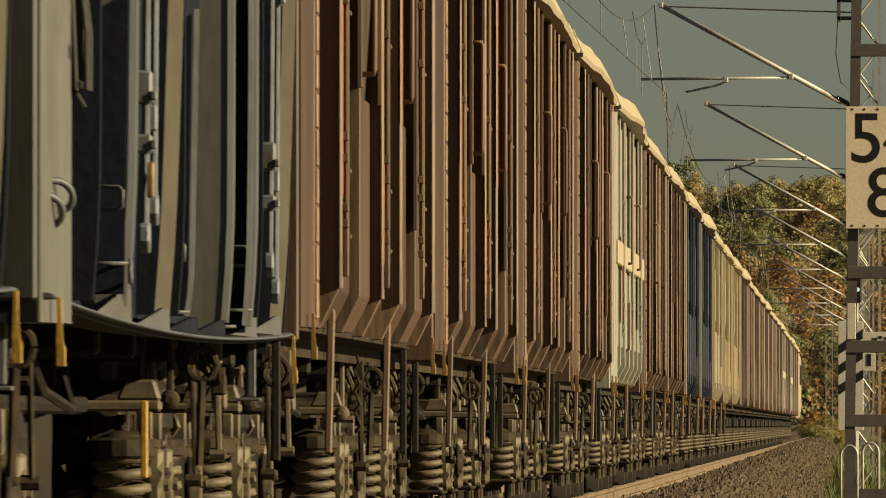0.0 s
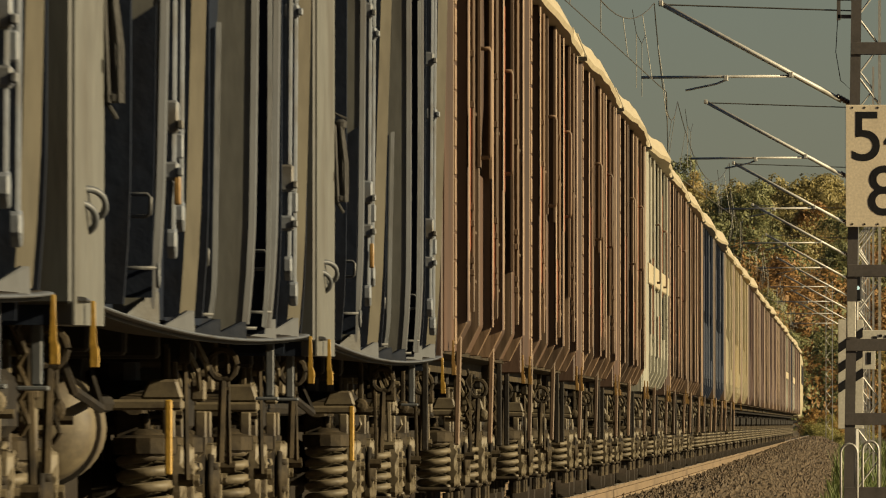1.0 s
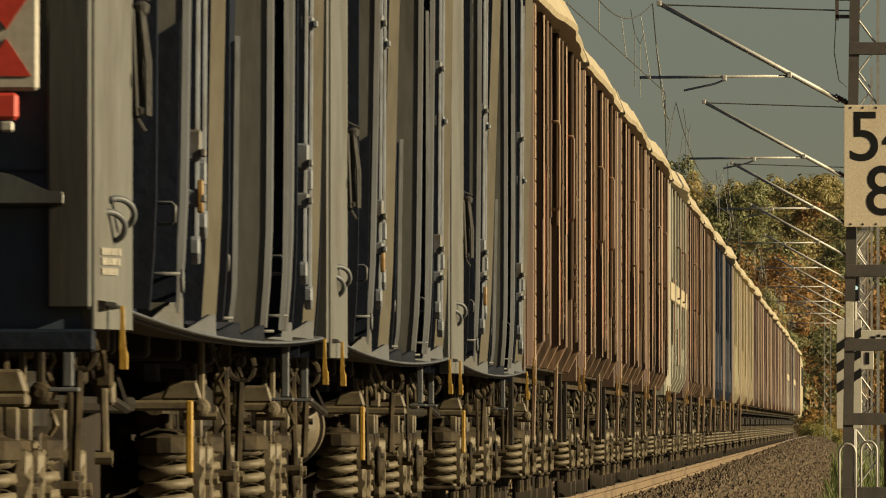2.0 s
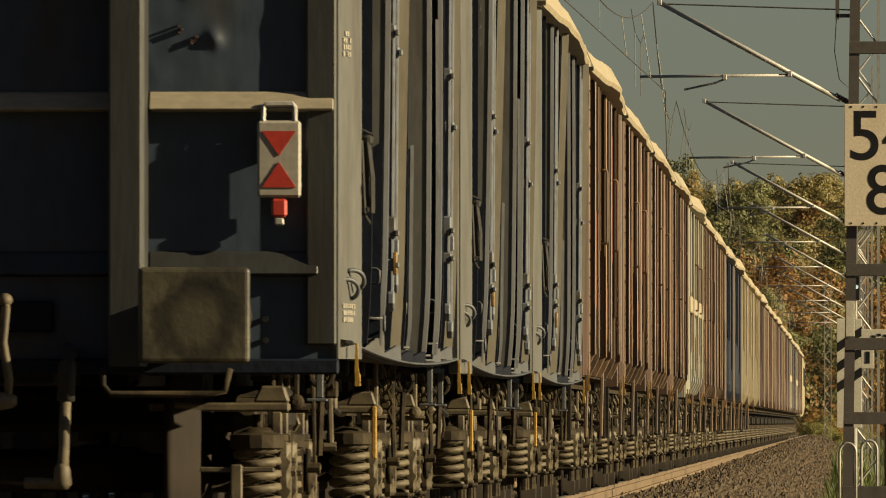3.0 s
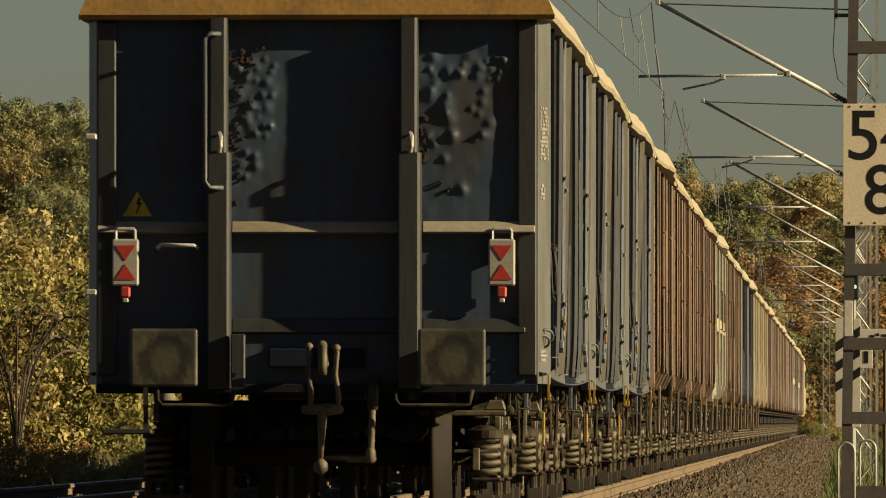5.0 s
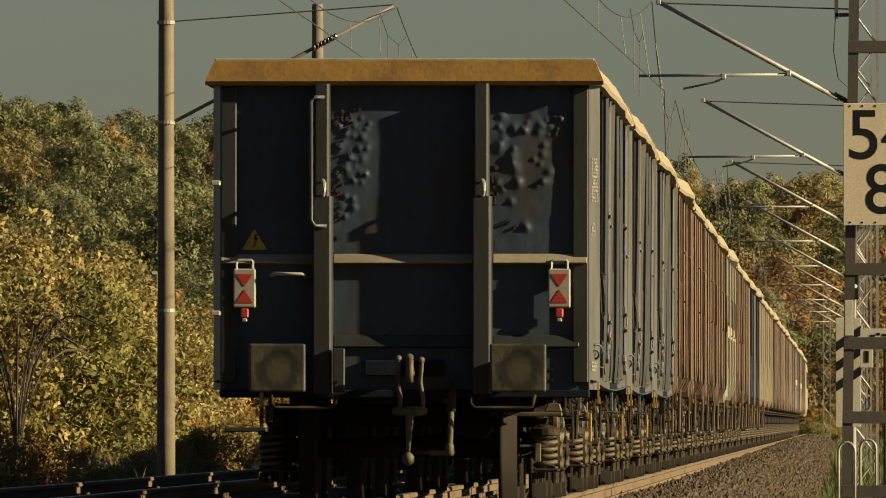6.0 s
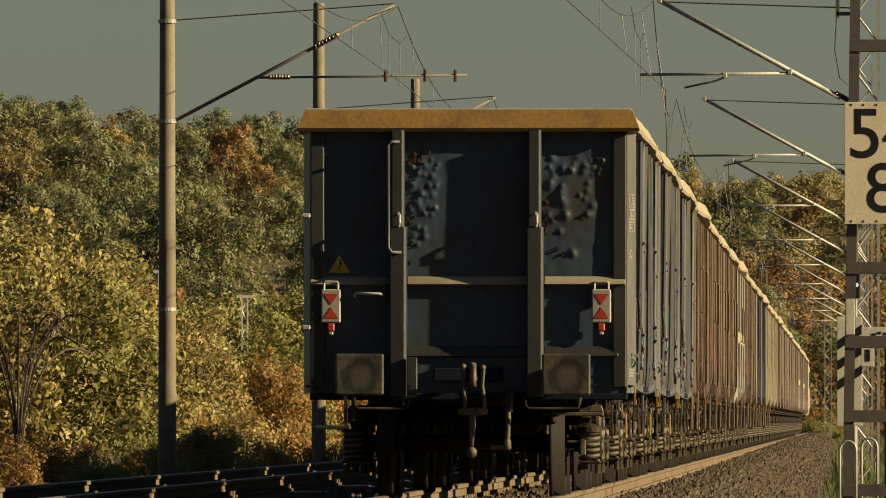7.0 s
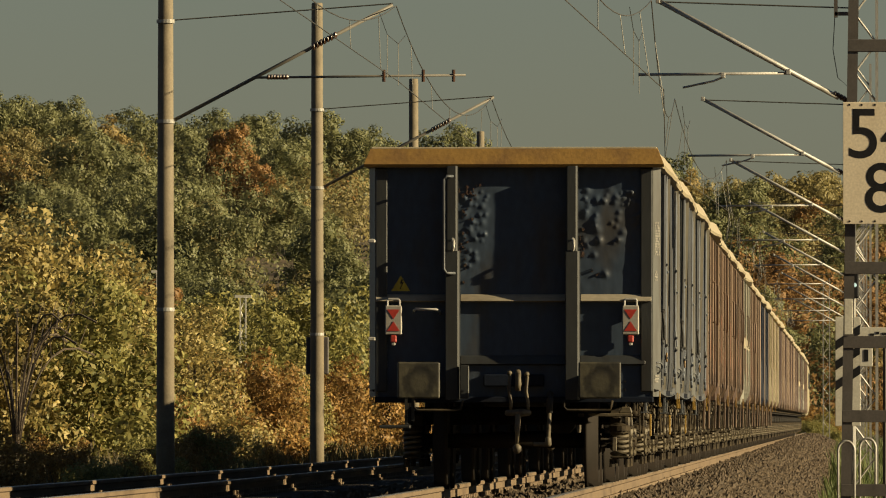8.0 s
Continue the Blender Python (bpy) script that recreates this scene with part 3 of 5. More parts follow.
AXLES = (1.55, 3.35)


def wheelset():
    bm = bmesh.new()
    cyl(bm, (-1.05, 0, 0), (1.05, 0, 0), 0.075, 10)
    for s in (-1, 1):
        disc(bm, (s * 0.755, 0, 0), "x", [(s * a, r) for a, r in ((-0.07, 0.12), (-0.07, 0.40), (-0.075, 0.485), (-0.04, 0.485), (-0.035, 0.46), (0.065, 0.455), (0.065, 0.39), (0.03, 0.36), (0.02, 0.16), (0.09, 0.11))], 26)
        disc(bm, (s * 1.0, 0, 0), "x", [(-0.05, 0.10), (0.06, 0.10), (0.075, 0.06)], 12)
        for i in range(3):
            a = 2.094 * i
            cyl(bm, (s * 1.07, 0.055 * math.cos(a), 0.055 * math.sin(a)), (s * 1.09, 0.055 * math.cos(a), 0.055 * math.sin(a)), 0.015, 6)
    return bm


def coil(bm, x, y, z0, z1, r, wire, turns):
    n = turns * 10
    tube(bm, [(x + r * math.cos(6.28318 * i / 10), y + r * math.sin(6.28318 * i / 10), z0 + (z1 - z0) * i / n) for i in range(n + 1)], wire, 5)


SHARED = {}


def shared(key, name, build, mat, parent, label="", smooth=False, loc=(0, 0, 0), rz=0.0):
    """A part whose mesh is made once and then used by all alike."""
    if key not in SHARED:
        SHARED[key] = part(name, build(), mat, parent, label, smooth)
        SHARED[key].location, SHARED[key].rotation_euler = loc, (0, 0, rz)
        return SHARED[key]
    return again(SHARED[key], parent, loc, rz)


def side_frame():
    bm = bmesh.new()
    out = [(-1.16, 0.60), (-1.13, 0.72), (-0.55, 0.80), (-0.25, 0.66), (0.25, 0.66), (0.55, 0.80), (1.13, 0.72), (1.16, 0.60), (0.62, 0.60), (0.45, 0.46), (-0.45, 0.46), (-0.62, 0.60)]
    prism(bm, out, 0.93, 1.03, "x", 0.01)
    for y in (-0.9, 0.9):
        for d in (-0.24, 0.24):
            disc(bm, (1.03, y + d, 0.58), "z", [(-0.02, 0.105), (0.03, 0.105), (0.04, 0.07)], 14)
    return bm


def end_tray():
    bm = bmesh.new()
    box(bm, 0.62, 1.16, -0.06, 0.06, 0.70, 0.735, 0.008)
    prism(bm, [(1.02, 0.735), (1.16, 0.735), (1.14, 0.80), (1.05, 0.80)], -0.05, 0.05, bev=0.008)
    return bm


def axle_box():
    bm = bmesh.new()
    prism(bm, [(-0.12, 0.36), (-0.14, 0.52), (-0.08, 0.60), (0.08, 0.60), (0.14, 0.52), (0.12, 0.36)], 0.94, 1.09, "x", 0.012)
    disc(bm, (1.09, 0, 0.46), "x", [(0, 0.115), (0.03, 0.105), (0.04, 0.05)], 14)
    for d in (-1, 1):
        box(bm, 0.94, 1.13, d * 0.24 - 0.11, d * 0.24 + 0.11, 0.285, 0.312, 0.01)
        for x in (0.95, 1.10):
            cyl(bm, (x, d * 0.30, 0.20), (x, d * 0.30, 0.28), 0.02, 6)
    return bm


def spring():
    bm = bmesh.new()
    coil(bm, 0, 0, 0.31, 0.56, 0.078, 0.019, 5)
    return bm


def damper():
    bm = bmesh.new()
    prism(bm, [(0.055 * math.cos(a) * (1.0 if math.sin(a) > 0 else 0.8), 0.45 + 0.145 * math.sin(a)) for a in [6.28318 * i / 16 for i in range(16)]], 1.10, 1.155, "x", 0.016)
    cyl(bm, (1.15, 0, 0.47), (1.172, 0, 0.47), 0.02, 8)
    box(bm, 1.08, 1.12, -0.02, 0.02, 0.56, 0.70, 0.006)
    return bm


def spring_hood():
    """Bell-shaped cap over a spring, with its bolt."""
    bm = bmesh.new()
    disc(bm, (0, 0, 0), "z", [(0.555, 0.098), (0.57, 0.10), (0.595, 0.092), (0.625, 0.06), (0.64, 0.02)], 16)
    cyl(bm, (0, 0, 0.635), (0, 0, 0.69), 0.014, 6)
    return bm


def axle_cover():
    """Ribbed bearing cover with bolts."""
    bm = bmesh.new()
    disc(bm, (1.13, 0, 0.46), "x", [(0, 0.095), (0.02, 0.09), (0.022, 0.055), (0.035, 0.05), (0.04, 0.02)], 16)
    for i in range(4):
        a = 0.785 + 1.571 * i
        cyl(bm, (1.13, 0.072 * math.cos(a), 0.46 + 0.072 * math.sin(a)), (1.165, 0.072 * math.cos(a), 0.46 + 0.072 * math.sin(a)), 0.013, 6)
    return bm


def brake_lever_arm():
    """Flat lever with pins and a pull rod, inside the side frame."""
    bm = bmesh.new()
    prism(bm, [(-0.02, 0.52), (0.03, 0.52), (0.05, 0.70), (0.02, 0.88), (-0.02, 0.88), (-0.03, 0.70)], 1.07, 1.09, "x", 0.004)
    for z in (0.55, 0.70, 0.85):
        cyl(bm, (1.05, 0, z), (1.11, 0, z), 0.016, 8)
    cyl(bm, (1.08, 0, 0.56), (1.08, 0.55, 0.60), 0.012, 6)
    return bm


def brake_gear():
    bm = bmesh.new()
    cyl(bm, (-0.95, 0, 0.42), (0.95, 0, 0.42), 0.03, 6)
    for s in (-1, 1):
        prism(bm, [(-0.05, 0.25), (0.03, 0.30), (0.06, 0.45), (0.03, 0.60), (-0.05, 0.65)], s * 0.755 - 0.05, s * 0.755 + 0.05, "x")
        cyl(bm, (s * 0.80, -0.03, 0.60), (s * 0.80, -0.05, 0.92), 0.022, 6)
    return bm


def bolster():
    bm = bmesh.new()
    box(bm, -1.12, 1.12, -0.22, 0.22, 0.62, 0.80, 0.03)
    box(bm, -0.5, 0.5, -0.30, 0.30, 0.80, 0.90, 0.02)
    for s in (-1, 1):
        disc(bm, (s * 0.85, 0, 0.80), "z", [(0, 0.10), (0.06, 0.10), (0.08, 0.06)], 12)
    return bm


SPINNING = []


def make_bogie(wagon, y, fine, rolls):
    root = new("bogie")
    root.parent, root.location = wagon, (0, y, 0)
    tagged(root, "dusty two-axle bogie with coil springs")
    shared("bolster", "bolster", bolster, "dark", root)
    shared("frame", "side_frame", side_frame, "bogie", root)
    shared("frame", "side_frame", side_frame, "bogie", root, rz=math.pi)
    if fine:
        shared("tray", "end_tray", end_tray, "spring", root, "", False, (0, -1.22, 0))
    for e in (-0.9, 0.9):
        w = shared("wheelset", "wheelset", wheelset, "wheel", root, "worn steel wheelset", True, (0, e, 0.46))
        if fine:
            if rolls:
                SPINNING.append((w, e))
            shared("brake", "brake_gear", brake_gear, "dark", root, loc=(0, e + (0.55 if e < 0 else -0.55), 0))
        shared("axlebox", "axle_box", axle_box, "bogie", root, loc=(0, e, 0))
        shared("axlebox", "axle_box", axle_box, "bogie", root, loc=(0, e, 0), rz=math.pi)
        for d in (-0.24, 0.24):
            shared("spring", "spring", spring, "spring", root, "dusty coil spring", True, (1.03, e + d, 0))
            if fine:
                shared("spring", "spring", spring, "spring", root, "dusty coil spring", True, (-1.03, e + d, 0))
        if fine:
            shared("damper", "damper", damper, "spring", root, loc=(0, e + (0.10 if e > 0 else -0.10), 0))
            shared("damper", "damper", damper, "spring", root, loc=(0, e + 0.42, 0))
            shared("cover", "axle_cover", axle_cover, "bogie", root, "", True, (0, e, 0))
            shared("arm", "brake_arm", brake_lever_arm, "spring", root, loc=(0, e + (0.62 if e < 0 else -0.55), 0))
            for d in (-0.24, 0.24):
                shared("hood", "spring_hood", spring_hood, "bogie", root, "", True, (1.03, e + d, 0))
    return root


def wall_line(style, z):
    """Outer face of the side plate at height z, for each style."""
    if style == "grey":
        return 1.30
    return 1.33 - 0.06 * smooth((1.15 - z) / 0.15)


def side_wall(style, s, bulge, seed):
    """A thin side plate, bulged by its loads."""
    bm = bmesh.new()
    ny, zs = 26, [1.0, 1.15, 1.3, 1.6, 1.95, 2.3, 2.65, 3.0, 3.22]
    if style == "grey":
        zs[0] = 0.96
    rows = []
    for off in (0.0, -0.03):
        grid = []
        for i in range(ny + 1):
            y = 0.03 + (BODY - 0.06) * i / ny
            col = []
            for z in zs:
                b = bulge * max(0.0, math.sin(math.pi * i / ny)) ** 1.5 * smooth((z - 1.2) / 1.2) + 0.012 * noise.noise((y * 0.9, z * 1.4, seed))
                col.append(bm.verts.new((s * (wall_line(style, z) + b + off), y, z)))
            grid.append(col)
        rows.append(grid)
    for g in rows:
        for i in range(ny):
            for j in range(len(zs) - 1):
                bm.faces.new((g[i][j], g[i + 1][j], g[i + 1][j + 1], g[i][j + 1]))
    for i in range(ny):
        for j in (0, -1):
            bm.faces.new((rows[0][i][j], rows[0][i + 1][j], rows[1][i + 1][j], rows[1][i][j]))
    return bm


def top_rail(s, bulge, seed):
    """Sloping top edge of one side, bent by years of loading."""
    bm = bmesh.new()
    n = 64
    prev = None
    for i in range(n + 1):
        y = -0.02 + (BODY + 0.04) * i / n
        b = 0.9 * bulge * math.sin(math.pi * i / n) ** 2 + 0.026 * noise.noise((y * 0.45, 0, seed)) * math.sin(math.pi * i / n)
        dz = 0.014 * noise.noise((y * 0.55, 5, seed)) + 0.004 * noise.noise((y * 2.2, 9, seed))
        ring = [bm.verts.new((s * x, y, z + dz)) for x, z in ((1.30 + b, 3.18), (1.47 + b, 3.17), (1.485 + b, 3.20), (1.40 + b, 3.355), (1.37 + b, 3.365), (1.30 + b, 3.34))]
        if prev:
            for k in range(6):
                j = (k + 1) % 6
                bm.faces.new((prev[k], prev[j], ring[j], ring[k]))
        else:
            bm.faces.new(ring)
        prev = ring
    bm.faces.new(prev[::-1])
    return bm


def brown_rib(flange=0.0):
    bm = bmesh.new()
    for s in (1,):
        o = [(1.26, 1.01), (1.37, 1.01), (1.44, 1.15), (1.44, 3.17), (1.31, 3.17), (1.31, 1.15)]
        prism(bm, [(s * x, z) for x, z in o], -0.035, 0.035, bev=0.004)
        if flange:
            prism(bm, [(1.434, flange), (1.447, flange), (1.447, 3.165), (1.434, 3.165)], -0.11, 0.11)
    return bm


def bowed(bm, x0, x1, y0, y1, z0, z1, lean, bow, kick=0.018, n=14):
    """An upright bar bent by years of loading: it leans, bows and turns in at its foot."""
    prev = None
    for i in range(n + 1):
        u = i / n
        z = z0 + (z1 - z0) * u
        d = lean * u + bow * math.sin(math.pi * u) - kick * max(0.0, 1 - u / 0.18) ** 2
        ring = [bm.verts.new(q) for q in ((x0, y0, z), (x1 + d, y0, z), (x1 + d, y1, z), (x0, y1, z))]
        if x0 > 1.35:
            ring[0].co.x += d
            ring[3].co.x += d
            ring[1].co.y += 0.35 * (x1 - x0)
        if prev:
            for k in range(4):
                j = (k + 1) % 4
                bm.faces.new((prev[k], prev[j], ring[j], ring[k]))
        else:
            bm.faces.new(ring)
        prev = ring
    bm.faces.new(prev[::-1])


def latch_bar(x, low, blocks, q=1.0):
    """Upright locking bar with guides and latch blocks."""
    bm = bmesh.new()
    cyl(bm, (x, 0, low), (x, 0, 3.12), 0.009 + 0.004 * q, 8)
    cyl(bm, (x - 0.012, 0.2, low + 0.1), (x - 0.012, 0.2, 3.1), 0.009, 6)
    for z in blocks:
        box(bm, x - 0.03 * q, x + 0.018 * q, -0.035, 0.035, z, z + 0.06 * q, 0.006 * q)
    for z in blocks[::2]:
        box(bm, x - 0.01 * q, x + 0.028 * q, 0.05, 0.11, z - 0.07 * q, z - 0.02, 0.006 * q)
    prism(bm, [(-0.03, low - 0.10), (0.04, low - 0.08), (0.05, low + 0.05), (-0.03, low + 0.08)], x - 0.02 * q, x + 0.016 * q, "x", 0.006 * q)
    return bm


def grey_latch(x, low, z, blocks):
    """Round locking bar with clamp blocks and a hooked foot."""
    bm = bmesh.new()
    cyl(bm, (x, 0, low), (x + 0.012, 0, 3.12), 0.011, 8)
    for q, h in ((z, 0.05), (z + 0.13, 0.09), (2.25, 0.06)) if blocks else ((2.1, 0.05),):
        box(bm, x - 0.030, x + 0.020, -0.04, 0.04, q, q + h, 0.007)
        box(bm, x + 0.016, x + 0.034, -0.045, -0.02, q + 0.01, q + 0.035, 0.004)
    prism(bm, [(-0.03, low - 0.02), (0.03, low - 0.05), (0.05, low + 0.01), (0.02, low + 0.04), (-0.03, low + 0.03)], x - 0.016, x + 0.014, "x", 0.006)
    if blocks:
        box(bm, x + 0.005, x + 0.030, 0.03, 0.07, z + 0.06, z + 0.13, 0.005)
    return bm


def loop(x, z0, z1, out):
    bm = bmesh.new()
    tube(bm, [(x, 0, z0), (x + out, 0, z0), (x + out * 1.1, 0, z0 + 0.02), (x + out * 1.1, 0, z1 - 0.02), (x + out, 0, z1), (x, 0, z1)], 0.011, 6)
    return bm


def yellow_handle():
    bm = bmesh.new()
    prism(bm, [(1.436, 0.90), (1.447, 0.90), (1.448, 0.79), (1.456, 0.78), (1.456, 0.735), (1.434, 0.735), (1.434, 0.78), (1.436, 0.79)], -0.008, 0.008, bev=0.002)
    return bm


def step_bar(low):
    bm = bmesh.new()
    box(bm, 1.285, 1.315, -0.018, 0.018, low, 0.98, 0.005)
    if low > 0.6:
        box(bm, 1.25, 1.33, -0.03, 0.03, low - 0.012, low, 0.003)
    return bm


def stanchion():
    bm = bmesh.new()
    prism(bm, [(1.335, 0.60), (1.362, 0.60), (1.375, 1.14), (1.345, 1.16)], -0.02, 0.02, bev=0.006)
    return bm


def sill(style, s):
    """Lower side beam; fish-bellied under the grey wagons."""
    bm = bmesh.new()
    n = 24
    prev = None
    for i in range(n + 1):
        u = i / n
        y = 0.02 + (BODY - 0.04) * u
        sag = 0.05 * max(0.0, math.sin(math.pi * u)) ** 0.8 if style == "grey" else 0.0
        top = 1.02 if style != "grey" else 1.0
        if style == "grey":
            sec = [(1.405, 0.970 - sag), (1.420, 0.970 - sag), (1.431, 0.967 - sag), (1.433, 0.963 - sag), (1.43, 0.960 - sag), (1.405, 0.960 - sag)]
        else:
            sec = [(1.17, top), (1.33, top), (1.33, top - 0.02), (1.20, top - 0.03), (1.20, top - 0.10), (1.17, top - 0.10)]
        ring = [bm.verts.new((s * x, y, z)) for x, z in sec]
        if prev:
            for k in range(6):
                j = (k + 1) % 6
                bm.faces.new((prev[k], prev[j], ring[j], ring[k]))
        else:
            bm.faces.new(ring)
        prev = ring
    bm.faces.new(prev[::-1])
    return bm


def belly(s):
    """Plate between the fish-bellied lip and the floor, coloured dark for the shade there."""
    bm = bmesh.new()
    n = 24
    prev = None
    for i in range(n + 1):
        u = i / n
        sag = 0.05 * max(0.0, math.sin(math.pi * u)) ** 0.8
        ring = [bm.verts.new((s * x, 0.02 + (BODY - 0.04) * u, z - sag)) for x, z in ((1.20, 0.99), (1.404, 0.972), (1.404, 0.950), (1.20, 0.97))]
        if prev:
            for k in range(4):
                j = (k + 1) % 4
                bm.faces.new((prev[k], prev[j], ring[j], ring[k]))
        else:
            bm.faces.new(ring)
        prev = ring
    bm.faces.new(prev[::-1])
    return bm


def underframe():
    bm = bmesh.new()
    box(bm, -1.20, 1.20, 0.05, BODY - 0.05, 1.02, 1.10)
    box(bm, -0.30, 0.30, 0.1, BODY - 0.1, 0.80, 1.02, 0.01)
    for y in (0.25, 2.45, 4.6, 6.4, 8.2, 10.35, 12.55):
        box(bm, -1.16, 1.16, y - 0.06, y + 0.06, 0.86, 1.02, 0.01)
    return bm


def brake_rigging():
    bm = bmesh.new()
    for x in (0.75, 0.95):
        cyl(bm, (x, 3.9, 0.72), (x, 8.9, 0.72), 0.03, 8)
    disc(bm, (0.85, 5.2, 0.62), "y", [(-0.4, 0.05), (-0.36, 0.16), (0.36, 0.16), (0.4, 0.05)], 14)
    disc(bm, (0.3, 7.6, 0.66), "y", [(-0.2, 0.05), (-0.2, 0.15), (0.25, 0.15), (0.3, 0.04)], 14)
    tube(bm, [(1.1, 3.6, 0.95), (1.15, 4.0, 0.75), (1.18, 4.8, 0.7), (1.1, 5.6, 0.8)], 0.015, 6)
    return bm


def hanging_rod(seed):
    """One pipe, rod, valve or chain that hangs beside a bogie."""
    rng = random.Random(seed)
    bm = bmesh.new()
    y = -1.35 + 2.7 * rng.random()
    x = 1.06 + 0.16 * rng.random()
    top = 0.97 - 0.08 * rng.random()
    kind = rng.random()
    if kind < 0.35:
        low = top - 0.16 - 0.30 * rng.random()
        cyl(bm, (x, y, top), (x + 0.01, y + 0.05 * (rng.random() - 0.5), low), 0.008 + 0.006 * rng.random(), 6)
        cyl(bm, (x - 0.02, y, low), (x + 0.03, y, low), 0.02, 8)
        box(bm, x - 0.02, x + 0.02, y - 0.02, y + 0.02, top - 0.04, top + 0.04, 0.005)
    elif kind < 0.6:
        z = top - 0.16 - 0.1 * rng.random()
        disc(bm, (x, y, z), "y", [(-0.05, 0.012), (-0.045, 0.026), (0.0, 0.032), (0.035, 0.026), (0.04, 0.012)], 14)
        cyl(bm, (x, y, z), (x, y, top), 0.012, 6)
        cyl(bm, (x - 0.06, y + 0.02, z - 0.03), (x + 0.05, y + 0.02, z - 0.03), 0.014, 6)
    elif kind < 0.8:
        tube(bm, [(x + 0.012 * math.sin(2.1 * q), y + 0.018 * q + 0.012 * math.cos(2.1 * q), top - 0.03 * q) for q in range(12)], 0.008, 5)
    else:
        tube(bm, [(x, y, top), (x + 0.05, y + 0.05, top - 0.10), (x + 0.05, y + 0.2, top - 0.17), (x + 0.03, y + 0.42, top - 0.15), (x - 0.02, y + 0.55, top - 0.04)], 0.010, 6)
        box(bm, x + 0.02, x + 0.07, y + 0.17, y + 0.24, top - 0.20, top - 0.13, 0.008)
    return bm


def chain_link(seed=0):
    bm = bmesh.new()
    tube(bm, [(1.26 + 0.045 * math.cos(a), 0.0, 0.80 + 0.05 * math.sin(a)) for a in [0.52 * i for i in range(13)]], 0.012, 6)
    cyl(bm, (1.26, 0, 0.75), (1.25, 0.02, 0.48), 0.014, 6)
    return bm


def buffer_body():
    bm = bmesh.new()
    disc(bm, (0, 0, 0), "y", [(0, 0.19), (-0.02, 0.19), (-0.02, 0.125), (-0.34, 0.12), (-0.34, 0.09), (-0.57, 0.085)], 18)
    return bm


def buffer_plate():
    bm = bmesh.new()
    box(bm, -0.21, 0.21, -0.615, -0.575, -0.18, 0.18, 0.018, 3)
    return bm


def coupling():
    bm = bmesh.new()
    tube(bm, [(0.05, 0.0, 1.02), (0.05, -0.20, 1.03), (0.05, -0.30, 1.09), (0.05, -0.36, 1.14), (0.05, -0.40, 1.12), (0.05, -0.41, 1.02), (0.05, -0.39, 0.96)], 0.030, 8)
    for dx, top in ((-0.035, 1.13), (0.135, 1.12)):
        tube(bm, [(dx, -0.33, top), (dx + 0.004, -0.38, top - 0.03), (dx - 0.006, -0.39, top - 0.16), (dx + 0.016, -0.38, top - 0.30), (dx + 0.01, -0.37, 0.74)], 0.017, 8)
        disc(bm, (dx, -0.34, top), "y", [(-0.05, 0.014), (-0.03, 0.026), (0.03, 0.026), (0.05, 0.014)], 10)
    disc(bm, (0.05, -0.37, 0.74), "x", [(-0.13, 0.018), (-0.11, 0.032), (-0.03, 0.034), (0.03, 0.044), (0.11, 0.03), (0.13, 0.016)], 10)
    cyl(bm, (0.05, -0.38, 0.73), (0.04, -0.39, 0.44), 0.032, 8, 0.015)
    disc(bm, (0.04, -0.39, 0.385), "z", [(-0.05, 0.012), (-0.025, 0.042), (0.02, 0.044), (0.05, 0.014)], 12)
    return bm


def brake_hose():
    bm = bmesh.new()
    tube(bm, [(0.36, 0.0, 0.92), (0.36, -0.14, 0.93), (0.36, -0.20, 0.88), (0.355, -0.22, 0.74)], 0.034, 8)
    return bm


def hose_end():
    bm = bmesh.new()
    tube(bm, [(0.355, -0.22, 0.76), (0.35, -0.225, 0.60), (0.345, -0.225, 0.46), (0.33, -0.22, 0.425), (0.26, -0.21, 0.43), (0.20, -0.20, 0.43)], 0.022, 8)
    disc(bm, (0.343, -0.225, 0.455), "z", [(-0.05, 0.02), (-0.03, 0.036), (0.03, 0.03), (0.05, 0.02)], 10)
    return bm


